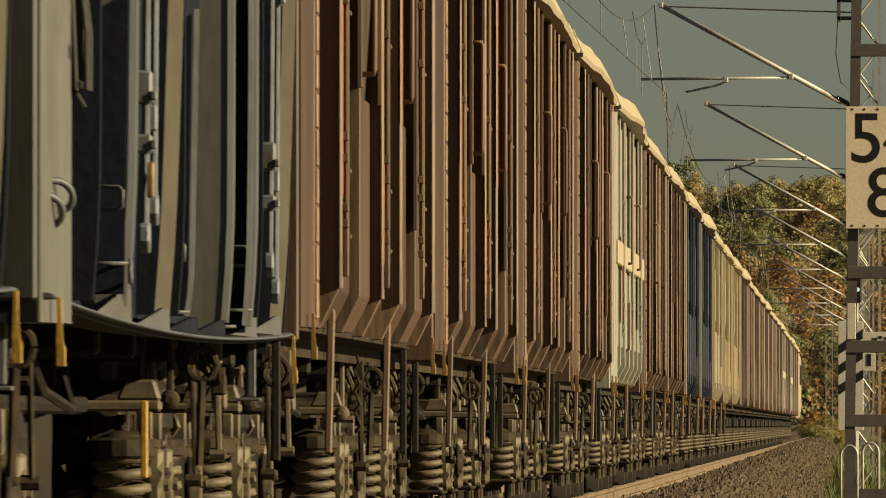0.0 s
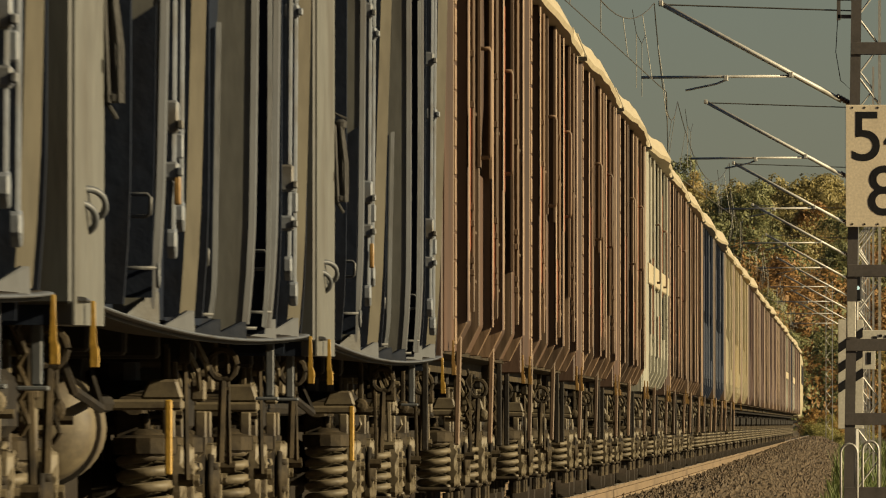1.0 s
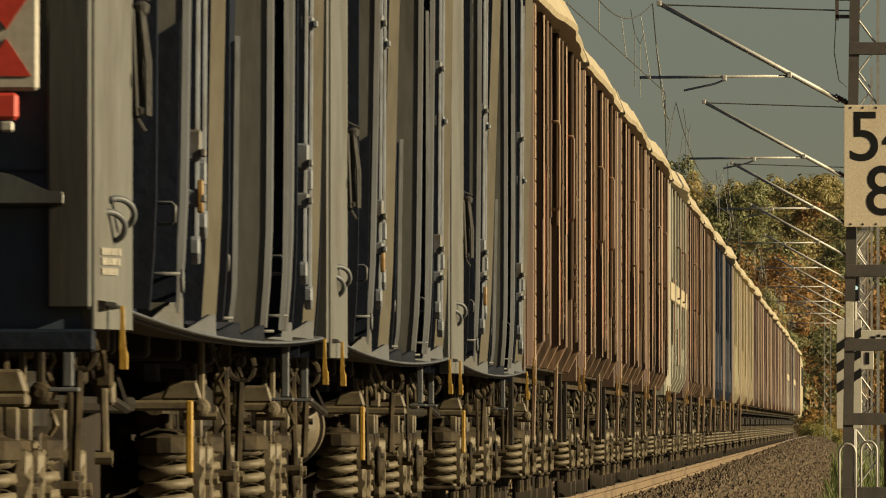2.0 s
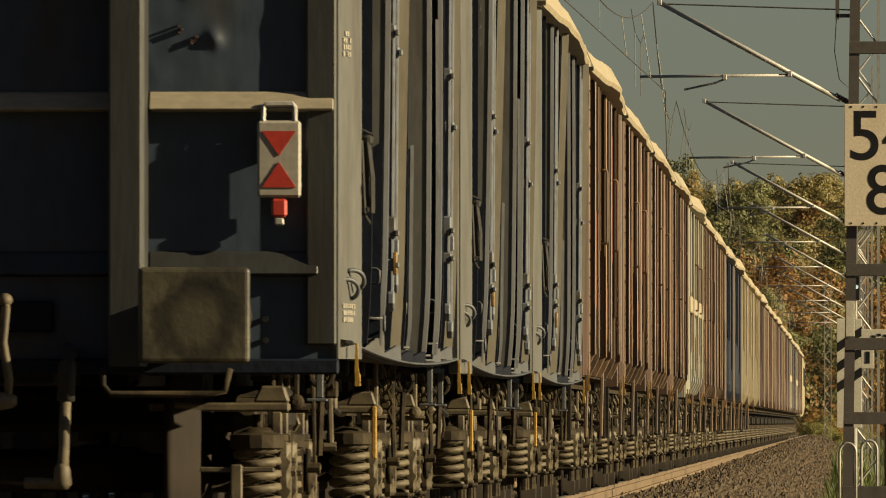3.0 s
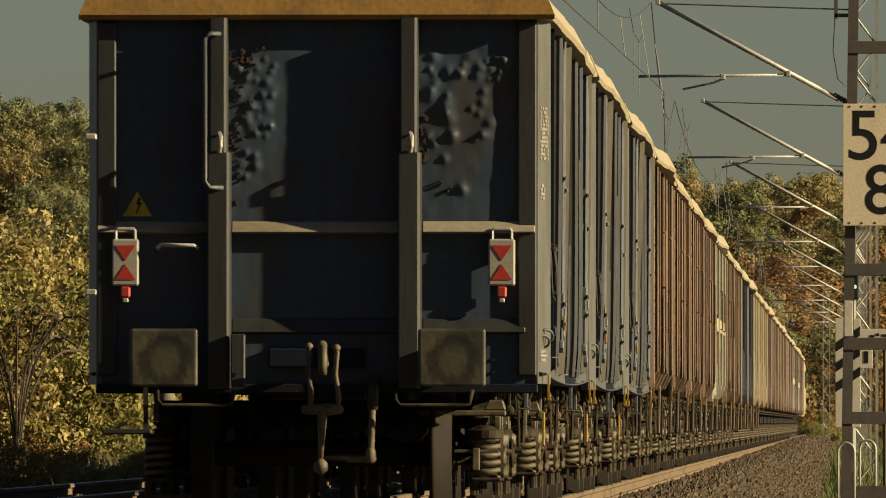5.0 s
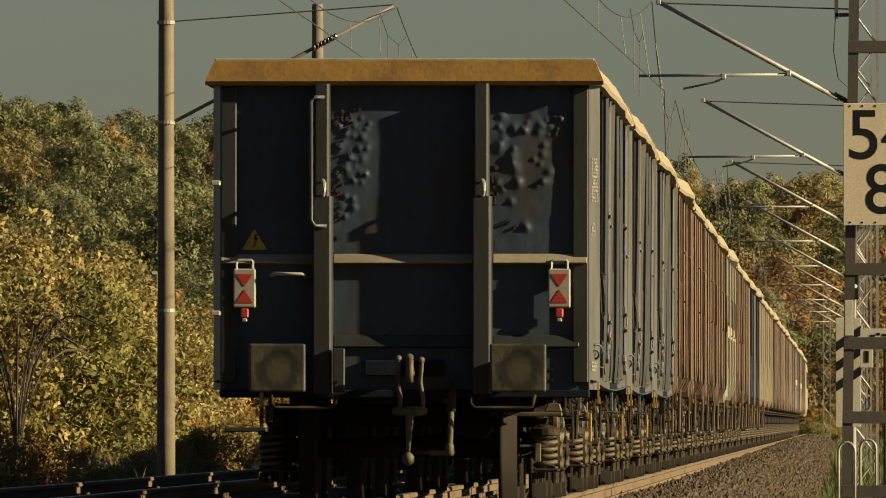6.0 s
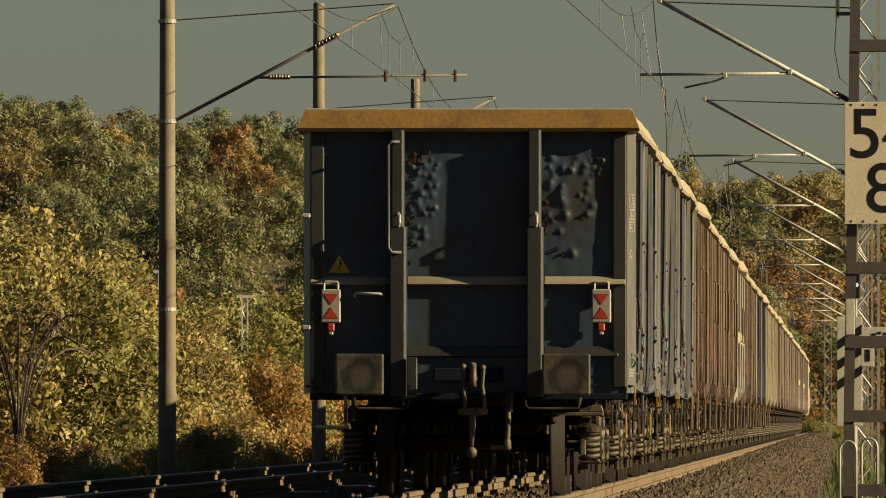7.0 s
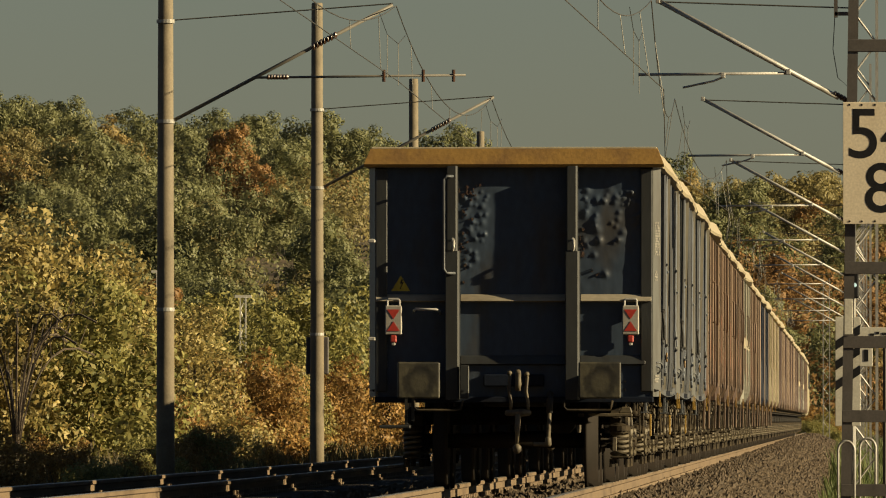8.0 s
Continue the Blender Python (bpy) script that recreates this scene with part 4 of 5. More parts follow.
def end_wall(dented, seed, low=0.86):
    """End plate; one shows the blows of loading from inside."""
    bm = bmesh.new()
    rng = random.Random(seed)
    nx, nz = (230, 190) if dented else (6, 6)
    dents = []
    if dented:
        for x0, x1, z0, z1, n in ((0.68, 1.24, 2.42, 2.93, 34), (0.72, 1.25, 2.80, 2.95, 16), (0.68, 0.82, 2.3, 2.8, 10), (-0.52, -0.26, 2.42, 2.96, 36), (-0.52, -0.36, 2.1, 2.5, 8), (1.22, 1.27, 2.2, 2.95, 9), (0.80, 1.0, 2.08, 2.2, 2)):
            for _ in range(n):
                dents.append((x0 + (x1 - x0) * rng.random(), z0 + (z1 - z0) * rng.random(), 0.016 + 0.026 * rng.random() ** 2, 0.005 + 0.010 * rng.random()))
        dents.append((1.0, 2.45, 0.30, 0.006))
        dents.append((0.85, 2.7, 0.14, 0.005))
        dents.append((-0.40, 2.55, 0.16, 0.006))
        dents.append((-0.36, 2.80, 0.10, 0.005))
    g = []
    for i in range(nx + 1):
        col = []
        for j in range(nz + 1):
            x, z = -1.345 + 2.69 * i / nx, low + (3.22 - low) * j / nz
            d = sum(h * math.exp(-((x - a) ** 2 + (z - c) ** 2) / (r * r)) for a, c, r, h in dents if abs(x - a) < 3 * r and abs(z - c) < 3 * r)
            if dented and x > 0.6:
                d -= 0.012 * smooth((1.30 - x) / 0.62) * smooth((z - 2.78) / 0.2)
            if dented and z > 1.9:
                d += 0.004 * noise.noise((x * 3, 0, z * 3)) + 0.002 * noise.noise((x * 11, 4, z * 11))
            col.append(bm.verts.new((x, -d, z)))
        g.append(col)
    for i in range(nx):
        for j in range(nz):
            bm.faces.new((g[i][j], g[i + 1][j], g[i + 1][j + 1], g[i][j + 1]))
    box(bm, -1.345, 1.345, 0.07, 0.09, low, 3.22)
    return bm


def chamfered_post(bm, x0, x1, depth, z0, z1, cut):
    """Upright channel whose sunlit edge is rolled over."""
    prism(bm, [(x0, 0.0), (x0, -depth + 0.008), (x0 + 0.008, -depth), (x1 - cut, -depth), (x1 - 0.3 * cut, -depth + 0.45 * cut), (x1, -depth + 1.5 * cut), (x1, 0.0)], z0, z1, "z")


def end_posts(wagon, last):
    """Posts and belts on an end wall."""
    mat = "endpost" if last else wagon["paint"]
    for x in (-0.608, 0.58):
        bm = bmesh.new()
        chamfered_post(bm, x - 0.055, x + 0.055, 0.14, 0.90 if last else 1.0, 3.18, 0.022)
        part("end_post", bm, mat, wagon)
        bm = bmesh.new()
        chamfered_post(bm, x - 0.068, x + 0.075, 0.165, 0.87 if last else 1.0, 2.34, 0.024)
        part("post_cover", bm, mat, wagon)
    for x0, x1, z0, z1, d in ((-1.37, -0.68, 1.845, 1.905, 0.07), (-0.53, 0.51, 1.845, 1.905, 0.07), (0.66, 1.36, 1.845, 1.905, 0.07), (-0.53, 0.51, 1.22, 1.30, 0.04), (0.66, 1.30, 1.22, 1.30, 0.05)):
        bm = bmesh.new()
        prism(bm, [(-d, z0), (-0.002, z0 - 0.01), (-0.002, z1 + 0.01), (-d * 0.3, z1)], x0, x1, "x", 0.004)
        part("end_belt", bm, ("ledge" if z0 > 1.5 else "endpost") if last else mat, wagon)
    # On grey wagons sun and shade are painted: dark rear angle, pale outer post.
    for s in (-1, 1):
        bm = bmesh.new()
        q = 1.371 if last else 1.398
        box(bm, *sorted((s * 1.255, s * (q - 0.001))), -0.035, 0.0, 0.95, 3.16, 0.008)
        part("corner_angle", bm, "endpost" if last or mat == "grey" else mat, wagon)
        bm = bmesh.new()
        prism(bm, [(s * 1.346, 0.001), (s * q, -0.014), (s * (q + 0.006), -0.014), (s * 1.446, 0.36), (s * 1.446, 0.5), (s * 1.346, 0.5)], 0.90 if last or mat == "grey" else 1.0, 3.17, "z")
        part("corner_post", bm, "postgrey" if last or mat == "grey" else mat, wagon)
        if mat == "brown" and s > 0:
            bm = bmesh.new()
            for i in range(16):
                z = 1.03 + 0.134 * i
                box(bm, 1.434, 1.450, 0.30 + 0.03 * noise.noise((i * 0.9, 2, 1)), 0.42, z, z + 0.128 - 0.03 * abs(noise.noise((i * 1.7, 5, 3))), 0.004)
            part("worn_edge", bm, "worn", wagon, "flaking pale edge of the corner post")


def end_top(y, s):
    bm = bmesh.new()
    o = [(0.02, 3.17), (-0.10, 3.17), (-0.115, 3.20), (-0.03, 3.355), (0.0, 3.365), (0.04, 3.34)]
    a = [bm.verts.new((-1.485 if k in (1, 2) else -1.42, y + s * p[0], p[1])) for k, p in enumerate(o)]
    b = [bm.verts.new((1.485 if k in (1, 2) else 1.42, y + s * p[0], p[1])) for k, p in enumerate(o)]
    bm.faces.new(a)
    bm.faces.new(b[::-1])
    for k in range(6):
        j = (k + 1) % 6
        bm.faces.new((a[k], b[k], b[j], a[j]))
    return bm


def tail_lamp(wagon, x, stand):
    """Two-part reflector board with white and red triangles."""
    root = new("tail_board")
    root.parent, root.location = wagon, (x, -stand, 1.54)
    tagged(root, "red and white reflector board hooked to the end wall")
    bm = bmesh.new()
    box(bm, -0.083, 0.083, 0, 0.035, -0.03, 0.262, 0.01)
    part("board", bm, "board", root)
    for tri in (((-0.064, 0.222), (0.064, 0.222), (0.0, 0.128)), ((-0.064, 0.008), (0.064, 0.008), (0.0, 0.104))):
        bm = bmesh.new()
        prism(bm, list(tri), -0.004, 0.0)
        part("triangle", bm, "red", root, "red reflecting triangle")
    bm = bmesh.new()
    tube(bm, [(-0.06, 0.017, 0.255), (-0.06, 0.017, 0.315), (-0.05, 0.017, 0.325), (0.05, 0.017, 0.325), (0.06, 0.017, 0.315), (0.06, 0.017, 0.255)], 0.011, 6)
    box(bm, -0.05, 0.05, 0.035, stand - 0.002, 0.15, 0.24)
    part("bail", bm, "galv", root)
    bm = bmesh.new()
    box(bm, -0.030, 0.030, 0.0, 0.05, -0.105, -0.032, 0.01)
    part("foot", bm, "red", root, "red socket")
    bm = bmesh.new()
    box(bm, -0.018, 0.018, 0.005, 0.04, -0.135, -0.106, 0.006)
    part("peg", bm, "galv", root)


def dress_end(w):
    """Small things on the end of the last wagon."""
    tail_lamp(w, -1.19, 0.135)
    tail_lamp(w, 1.155, 0.085)
    bm = bmesh.new()
    prism(bm, [(-1.215, 1.945), (-1.03, 1.945), (-1.122, 2.10)], -0.008, -0.003)
    part("warning_triangle", bm, "triangle", w, "yellow high-voltage warning triangle")
    bm = bmesh.new()
    prism(bm, [(-1.135, 1.965), (-1.11, 2.02), (-1.128, 2.018), (-1.118, 2.06), (-1.098, 2.06), (-1.112, 2.032), (-1.092, 2.034), (-1.125, 1.965)], -0.011, -0.0085)
    part("lightning_mark", bm, "black", w)
    bm = bmesh.new()
    tube(bm, [(-0.60, -0.15, 3.08), (-0.66, -0.21, 3.08), (-0.69, -0.21, 3.05), (-0.69, -0.21, 2.16), (-0.66, -0.21, 2.12), (-0.58, -0.17, 2.12)], 0.014, 8)
    part("grab_rail", bm, "frame_grey", w, "pale upright grab rail", True)
    bm = bmesh.new()
    tube(bm, [(-0.99, 0, 1.735), (-0.99, -0.10, 1.75), (-0.97, -0.15, 1.765), (-0.76, -0.15, 1.76), (-0.735, -0.12, 1.745), (-0.73, 0, 1.72)], 0.013, 6)
    part("grab_rail", bm, "galv", w, "short handle", True)
    for x0 in (0.50, -0.98):
        bm = bmesh.new()
        tube(bm, [(x0, -0.30, 0.86), (x0, -0.30, 0.80), (x0 + 0.03, -0.30, 0.765), (x0 + 0.40, -0.30, 0.765), (x0 + 0.46, -0.30, 0.775), (x0 + 0.48, -0.28, 0.86)], 0.013, 6)
        part("shunter_handle", bm, "bogie", w, "bent bar under the buffer", True)
    for x in (-0.605, 0.585):
        bm = bmesh.new()
        tube(bm, [(x, -0.15, 2.34), (x + 0.01, -0.18, 2.38), (x + 0.01, -0.18, 2.44), (x, -0.15, 2.46)], 0.016, 6)
        part("lashing_eye", bm, "galv", w)
    bm = bmesh.new()
    box(bm, -0.53, -0.44, -0.20, -0.16, 0.88, 1.21, 0.008)
    part("footplate_bracket", bm, "endpost", w)
    bm = bmesh.new()
    box(bm, -1.33, -1.02, -0.25, 0.05, 0.585, 0.62, 0.008)
    box(bm, -1.08, -1.05, -0.10, -0.06, 0.61, 0.88)
    box(bm, -1.015, -0.985, -0.10, -0.06, 0.66, 0.88)
    part("footstep", bm, "endpost", w, "grey footstep under the corner")
    bm = bmesh.new()
    box(bm, -0.3, 0.3, -0.06, 0.0, 1.0, 1.12, 0.01)
    box(bm, -1.38, 1.38, -0.05, 0.0, 0.84, 0.90, 0.008)
    part("headstock", bm, "navy", w)
    rng = random.Random(12)
    for cx, cz, sx, sz, n in ((-0.50, 2.37, 0.05, 0.10, 16), (0.67, 2.42, 0.03, 0.13, 14), (-0.49, 2.20, 0.03, 0.10, 7), (-0.44, 2.93, 0.09, 0.07, 20), (0.80, 2.13, 0.10, 0.05, 5), (-0.47, 2.62, 0.05, 0.16, 9)):
        bm = bmesh.new()
        for _ in range(n):
            px, pz, pr = cx + rng.gauss(0, 0.6) * sx, cz + rng.gauss(0, 0.6) * sz, 0.004 + 0.013 * rng.random() ** 2
            prism(bm, [(px + pr * (0.5 + 0.8 * rng.random()) * math.cos(0.7 * i), pz + 1.3 * pr * (0.5 + 0.8 * rng.random()) * math.sin(0.7 * i)) for i in range(9)], -0.016 - 0.010 * rng.random(), 0.0)
        tagged(part("rust_flakes", bm, "rust", w, "patch of flaking rust"), kind="stuff")
    bm = bmesh.new()
    box(bm, 0.86, 1.14, -0.16, -0.13, 0.47, 0.49, 0.004)
    box(bm, 0.975, 1.02, -0.17, -0.13, 0.36, 0.50, 0.006)
    part("brake_hanger", bm, "spring", w)
    for z in (0.97, 1.05):
        bm = bmesh.new()
        cyl(bm, (1.10, -0.02, z), (1.10, 0, z), 0.012, 8)
        part("bolt", bm, "black", w)
    for z in (1.45, 2.42):
        bm = bmesh.new()
        box(bm, -1.44, -1.37, -0.14, -0.08, z, z + 0.04, 0.008)
        part("side_lug", bm, "galv", w)


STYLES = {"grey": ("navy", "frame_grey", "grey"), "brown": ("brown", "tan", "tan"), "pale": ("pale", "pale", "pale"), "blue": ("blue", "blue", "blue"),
          "cream": ("cream", "cream", "cream"), "yellow_wagon": ("yellow_wagon", "cream", "yellow_wagon"), "mauve": ("mauve", "mauve", "mauve")}
WORDS = {"grey": "weathered grey-blue high-sided freight wagon with ribs", "brown": "red-brown high-sided open freight wagon with rusty ribs",
         "pale": "pale grey high-sided freight wagon with framed panels", "blue": "dark blue high-sided freight wagon", "cream": "dusty cream high-sided freight wagon",
         "yellow_wagon": "ochre-yellow high-sided freight wagon", "mauve": "dull reddish high-sided open freight wagon"}


def make_wagon(style, k):
    """An open wagon: rear end at y = 0 of its own space, front end ahead."""
    wall, rib, face = STYLES[style]
    near = k < 9
    w = tagged(holder("freight_wagon"), WORDS[style] + (", last in the train" if k == 0 else ""), "freight wagon", "wagons of the train")
    w["paint"] = "grey" if style == "grey" else wall
    bulge = 0.03 + 0.06 * random.Random(k * 7 + 1).random()
    kind = "grey" if style == "grey" else "brown"
    shared("under", "underframe", underframe, "dark", w)
    for s in (-1, 1):
        v = k % 4
        shared((kind, wall, "wall", s, v), "side_wall", lambda: side_wall(kind, s, 0.035 + 0.012 * v, v), wall, w)
        shared(("top", s, v), "top_rail", lambda: top_rail(s, 0.03 + 0.02 * v, v + 3), "rim", w, "pale dusty top edge, bent in places", False)
        shared((kind, "sill", s), "sill", lambda: sill(kind, s), "grey" if kind == "grey" else "bogie", w)
    if kind == "grey":
        for s in (-1, 1):
            shared(("belly", s), "belly_plate", lambda: belly(s), "dark", w)
    # ends
    if k == 0:
        part("end_wall", end_wall(True, 3), "endgrey", w, "dark grey end wall with dented plates", True)
        part("end_top_rail", end_top(0, 1), "ochre", w, "ochre-yellow top beam")
        bm = bmesh.new()
        box(bm, -1.415, 1.415, -0.028, 0.03, 3.348, 3.372, 0.006)
        part("top_edge", bm, "rim", w, "pale worn top edge")
        end_posts(w, True)
        dress_end(w)
    else:
        shared((wall, "end"), "end_wall", lambda: end_wall(False, 1, 0.90 if kind == "grey" else 1.0), wall, w)
        shared("end_top", "end_top_rail", lambda: end_top(0, 1), "rim", w)
        if near:
            end_posts(w, False)
    shared((wall, "end"), "end_wall", lambda: end_wall(False, 1, 0.90 if kind == "grey" else 1.0), wall, w, loc=(0, BODY, 0), rz=math.pi)
    shared("end_top", "end_top_rail", lambda: end_top(0, 1), "rim", w, loc=(0, BODY, 0), rz=math.pi)
    # buffers and couplings
    for x in (-0.925, 0.86) if k == 0 else (-0.875, 0.875):
        b = shared("buffer", "buffer", buffer_body, "dark", w, "steel buffer", True, (x, 0, 1.06))
        pl = shared("plate", "buffer_plate", buffer_plate, "buffer", b, "greasy rectangular buffer head")
        b = shared("buffer", "buffer", buffer_body, "dark", w, "steel buffer", True, (x, BODY, 1.06), math.pi)
        shared("plate", "buffer_plate", buffer_plate, "buffer", b)
    if near:
        shared("hook", "screw_coupling", coupling, "spring", w, "hanging screw coupling", True)
        hose = shared("hose", "brake_hose", brake_hose, "rubber", w, "black brake hose", True)
        shared("hose_end", "hose_end", hose_end, "spring", hose, "dusty hose end and coupling head", True)
    # side ribs
    if kind == "grey":
        j = k % 3
        for y, low, lean, bow in ((3.3, 0.95, 0.022, 0.004), (8.6, 0.95, 0.006, 0.003), (10.1, 0.95, 0.006, 0.004)):
            lean += (0.0, 0.014, -0.006)[j]
            def web():
                bm = bmesh.new()
                bowed(bm, 1.29, 1.415, 0.0, 0.07, low, 3.17, lean, bow)
                return bm
            def flange():
                bm = bmesh.new()
                bowed(bm, 1.416, 1.434, -0.004 if y < 9 else -0.03, 0.12, low + 0.02, 3.165, lean, bow)
                return bm
            # The shaded web's darkness is put into the navy; sunlit webs stay grey.
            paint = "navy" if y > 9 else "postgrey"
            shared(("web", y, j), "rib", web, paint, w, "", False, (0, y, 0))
            shared(("flange", y, j), "rib_face", flange, "grey", w, "light grey outer face", False, (0, y, 0))
        for y in (2.9, 5.0, 8.4, 10.05):
            def plain_rib():
                bm = bmesh.new()
                bowed(bm, 1.29, 1.42, -0.06, 0.06, 0.92, 3.17, 0.0, 0.01)
                return bm
            shared("plainrib", "rib", plain_rib, "grey", w, "", False, (0, y, 0), math.pi)
        # light stays that lean outwards to the top, and a short post before the door panel
        for y, lean, bow, top in ((5.3, 0.05, 0.0, 3.17), (12.15, 0.04, 0.008, 3.17), (6.35, 0.012, 0.0, 1.85), (9.75, 0.006, 0.004, 2.5)):
            def stay():
                bm = bmesh.new()
                wide = 0.042 if top > 3 else 0.014
                bowed(bm, 1.432 - wide, 1.432, 0.0, 0.02, 0.97, top, lean * (0.8 + 0.3 * j), bow, 0.012)
                return bm
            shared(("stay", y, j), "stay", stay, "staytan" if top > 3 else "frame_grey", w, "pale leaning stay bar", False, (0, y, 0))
        # Dark webs added in the gaps between ribs, with the shade in their colour.
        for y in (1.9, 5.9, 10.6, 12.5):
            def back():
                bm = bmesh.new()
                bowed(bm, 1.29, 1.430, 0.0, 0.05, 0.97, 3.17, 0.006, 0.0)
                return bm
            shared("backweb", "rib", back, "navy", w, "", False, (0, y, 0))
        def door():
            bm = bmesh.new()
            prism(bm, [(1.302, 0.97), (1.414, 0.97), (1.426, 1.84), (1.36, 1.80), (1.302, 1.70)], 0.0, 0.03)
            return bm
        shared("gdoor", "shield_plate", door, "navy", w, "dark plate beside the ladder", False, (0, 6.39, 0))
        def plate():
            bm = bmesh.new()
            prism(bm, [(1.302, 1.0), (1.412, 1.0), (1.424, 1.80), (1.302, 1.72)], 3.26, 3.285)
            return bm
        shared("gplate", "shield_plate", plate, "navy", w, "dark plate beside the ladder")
        # locking bars, each with its own latches
        for i, (y, foot) in enumerate(((3.75, 1.16), (4.15, 1.24), (10.9, 1.18), (11.3, 1.10))):
            z = 1.30 + 0.05 * ((i + j) % 3)
            shared(("gbar", (i + j) % 3 if i % 2 == 0 else 9), "locking_bar", lambda: grey_latch(1.440, 1.18, z, i % 2 == 0), "barsteel", w, "upright blue-grey locking bar with latches", False, (0, y, foot - 1.18))
            if i:
                continue
            def tip():
                bm = bmesh.new()
                prism(bm, [(-0.012, 0.0), (0.014, 0.0), (0.018, 0.07), (0.0, 0.10), (-0.016, 0.06)], 1.448, 1.466, "x", 0.004)
                return bm
            shared("tip", "latch_handle", tip, "ochre", w, "small worn latch handle", False, (0, y - 0.03, foot + 0.10))
        # ladder loops and rungs beside the ribs
        for y, z in ((3.2, 1.22), (6.25, 1.12), (8.95, 1.10), (10.0, 1.16)):
            def step():
                bm = bmesh.new()
                tube(bm, [(1.305, 0, 0.0), (1.40, -0.02, 0.0), (1.412, -0.03, 0.008), (1.414, -0.03, 0.05), (1.404, -0.02, 0.06), (1.305, 0, 0.06)], 0.0055, 6)
                return bm
            shared("step", "step_loop", step, "frame_grey", w, "", True, (0, y, z))
            def rung():
                bm = bmesh.new()
                cyl(bm, (1.305, -0.02, 0), (1.428, -0.02, 0), 0.006, 6)
                return bm
            shared("rung", "ladder_rung", rung, "frame_grey", w, "", True, (0, y, z - 0.14))
        # rope hooks on the corner, wire holder and tag
        for dz in (0.0, -0.035):
            def hook():
                bm = bmesh.new()
                tube(bm, [(1.405 + 0.042 * math.sin(a), 0.06 + 0.08 * (a / 3), 1.20 + 0.038 * math.cos(a)) for a in [0.25 * q for q in range(-2, 12)]], 0.009, 6)
                return bm
            shared("hook2", "rope_hook", hook, "frame_grey", w, "curved rope hook", True, (0.02 + dz * 0.6, 0.1 + dz, dz))
        def ring():
            bm = bmesh.new()
            tube(bm, [(1.43, 0.022 * math.cos(a), 1.06 + 0.03 * math.sin(a)) for a in [0.5236 * q for q in range(13)]], 0.006, 5)
            return bm
        shared("gring", "lashing_ring", ring, "frame_grey", w, "", True, (0, 3.25, 0))
        def roll():
            bm = bmesh.new()
            for a in range(5):
                q = 0.4 + a * 2 * math.pi / 5
                tube(bm, [(1.470 + 0.022 * math.cos(q), 0.5 + 0.022 * math.sin(q), 1.46), (1.466 + 0.026 * math.cos(q), 0.5 + 0.026 * math.sin(q), 1.60), (1.456 + 0.018 * math.cos(q), 0.5 + 0.018 * math.sin(q), 1.74)], 0.007, 6)
            disc(bm, (1.468, 0.5, 1.46), "z", [(0.0, 0.012), (0.004, 0.024), (0.02, 0.026), (0.03, 0.014), (0.26, 0.012), (0.27, 0.020), (0.29, 0.024), (0.30, 0.012)], 12)
            tube(bm, [(1.43, 0.5, 1.73), (1.45, 0.5, 1.78), (1.49, 0.5, 1.76)], 0.006, 6)
            tube(bm, [(1.43, 0.5, 1.49), (1.46, 0.5, 1.45), (1.478, 0.5, 1.42)], 0.006, 6)
            return bm
        shared("roll", "rack_holder", roll, "rubber", w, "black wire holder on a bracket")
        def tag():
            bm = bmesh.new()
            box(bm, 1.436, 1.446, 0.38, 0.45, 1.53, 1.57, 0.003)
            return bm
        shared("tag", "red_tag", tag, "orange_red", w, "small red tag")
        # folded gussets along the lower lip
        for y, tall in ((3.35, 0.085), (5.2, 0.06), (6.7, 0.05), (8.3, 0.05), (10.3, 0.062), (12.0, 0.062)):
            def fin():
                bm = bmesh.new()
                a = [bm.verts.new(q) for q in ((1.315, 0.0, 0.0), (1.430, 0.06, -0.008), (1.428, 0.06, tall), (1.412, 0.05, tall))]
                b = [bm.verts.new((v.co.x - 0.010, v.co.y + 0.012, v.co.z)) for v in a]
                bm.faces.new(a)
                bm.faces.new(b[::-1])
                for q in range(4):
                    bm.faces.new((a[q], b[q], b[(q + 1) % 4], a[(q + 1) % 4]))
                return bm
            shared(("fin", tall), "gusset", fin, "fin" if tall > 0.08 else "grey" if tall > 0.055 else "navy", w, "", False, (0, y - 0.1, 0.970 - 0.05 * math.sin(math.pi * y / BODY) ** 0.8))
        def marks():
            bm = bmesh.new()
            rng = random.Random(5)
            for z0, n, cols in ((2.30, 13, 7), (2.05, 4, 4), (1.04, 3, 6)):
                for r in range(n):
                    for c in range(cols):
                        if rng.random() < 0.75:
                            y = 0.05 + 0.034 * c + 0.008 * rng.random()
                            z = z0 + 0.026 * r
                            x = 1.377 + 0.069 * (y + 0.014) / 0.374
                            v = [bm.verts.new(q) for q in ((x + 0.002, y, z), (x + 0.0065, y + 0.024, z), (x + 0.0065, y + 0.024, z + 0.018), (x + 0.002, y, z + 0.018))]
                            u = [bm.verts.new((q.co.x + 0.003, q.co.y - 0.001, q.co.z)) for q in v]
                            bm.faces.new(u)
                            for i in range(4):
                                bm.faces.new((u[i], v[i], v[(i + 1) % 4], u[(i + 1) % 4]))
            return bm
        tagged(shared("marks", "lettering", marks, "board", w, "faded white lettering"), kind="stuff")
        def bolts():
            bm = bmesh.new()
            for z in (2.62, 2.71, 2.80):
                cyl(bm, (1.39, 3.26, z), (1.39, 3.20, z), 0.02, 8)
            return bm
        shared("gb", "bolts", bolts, "frame_grey", w)
    else:
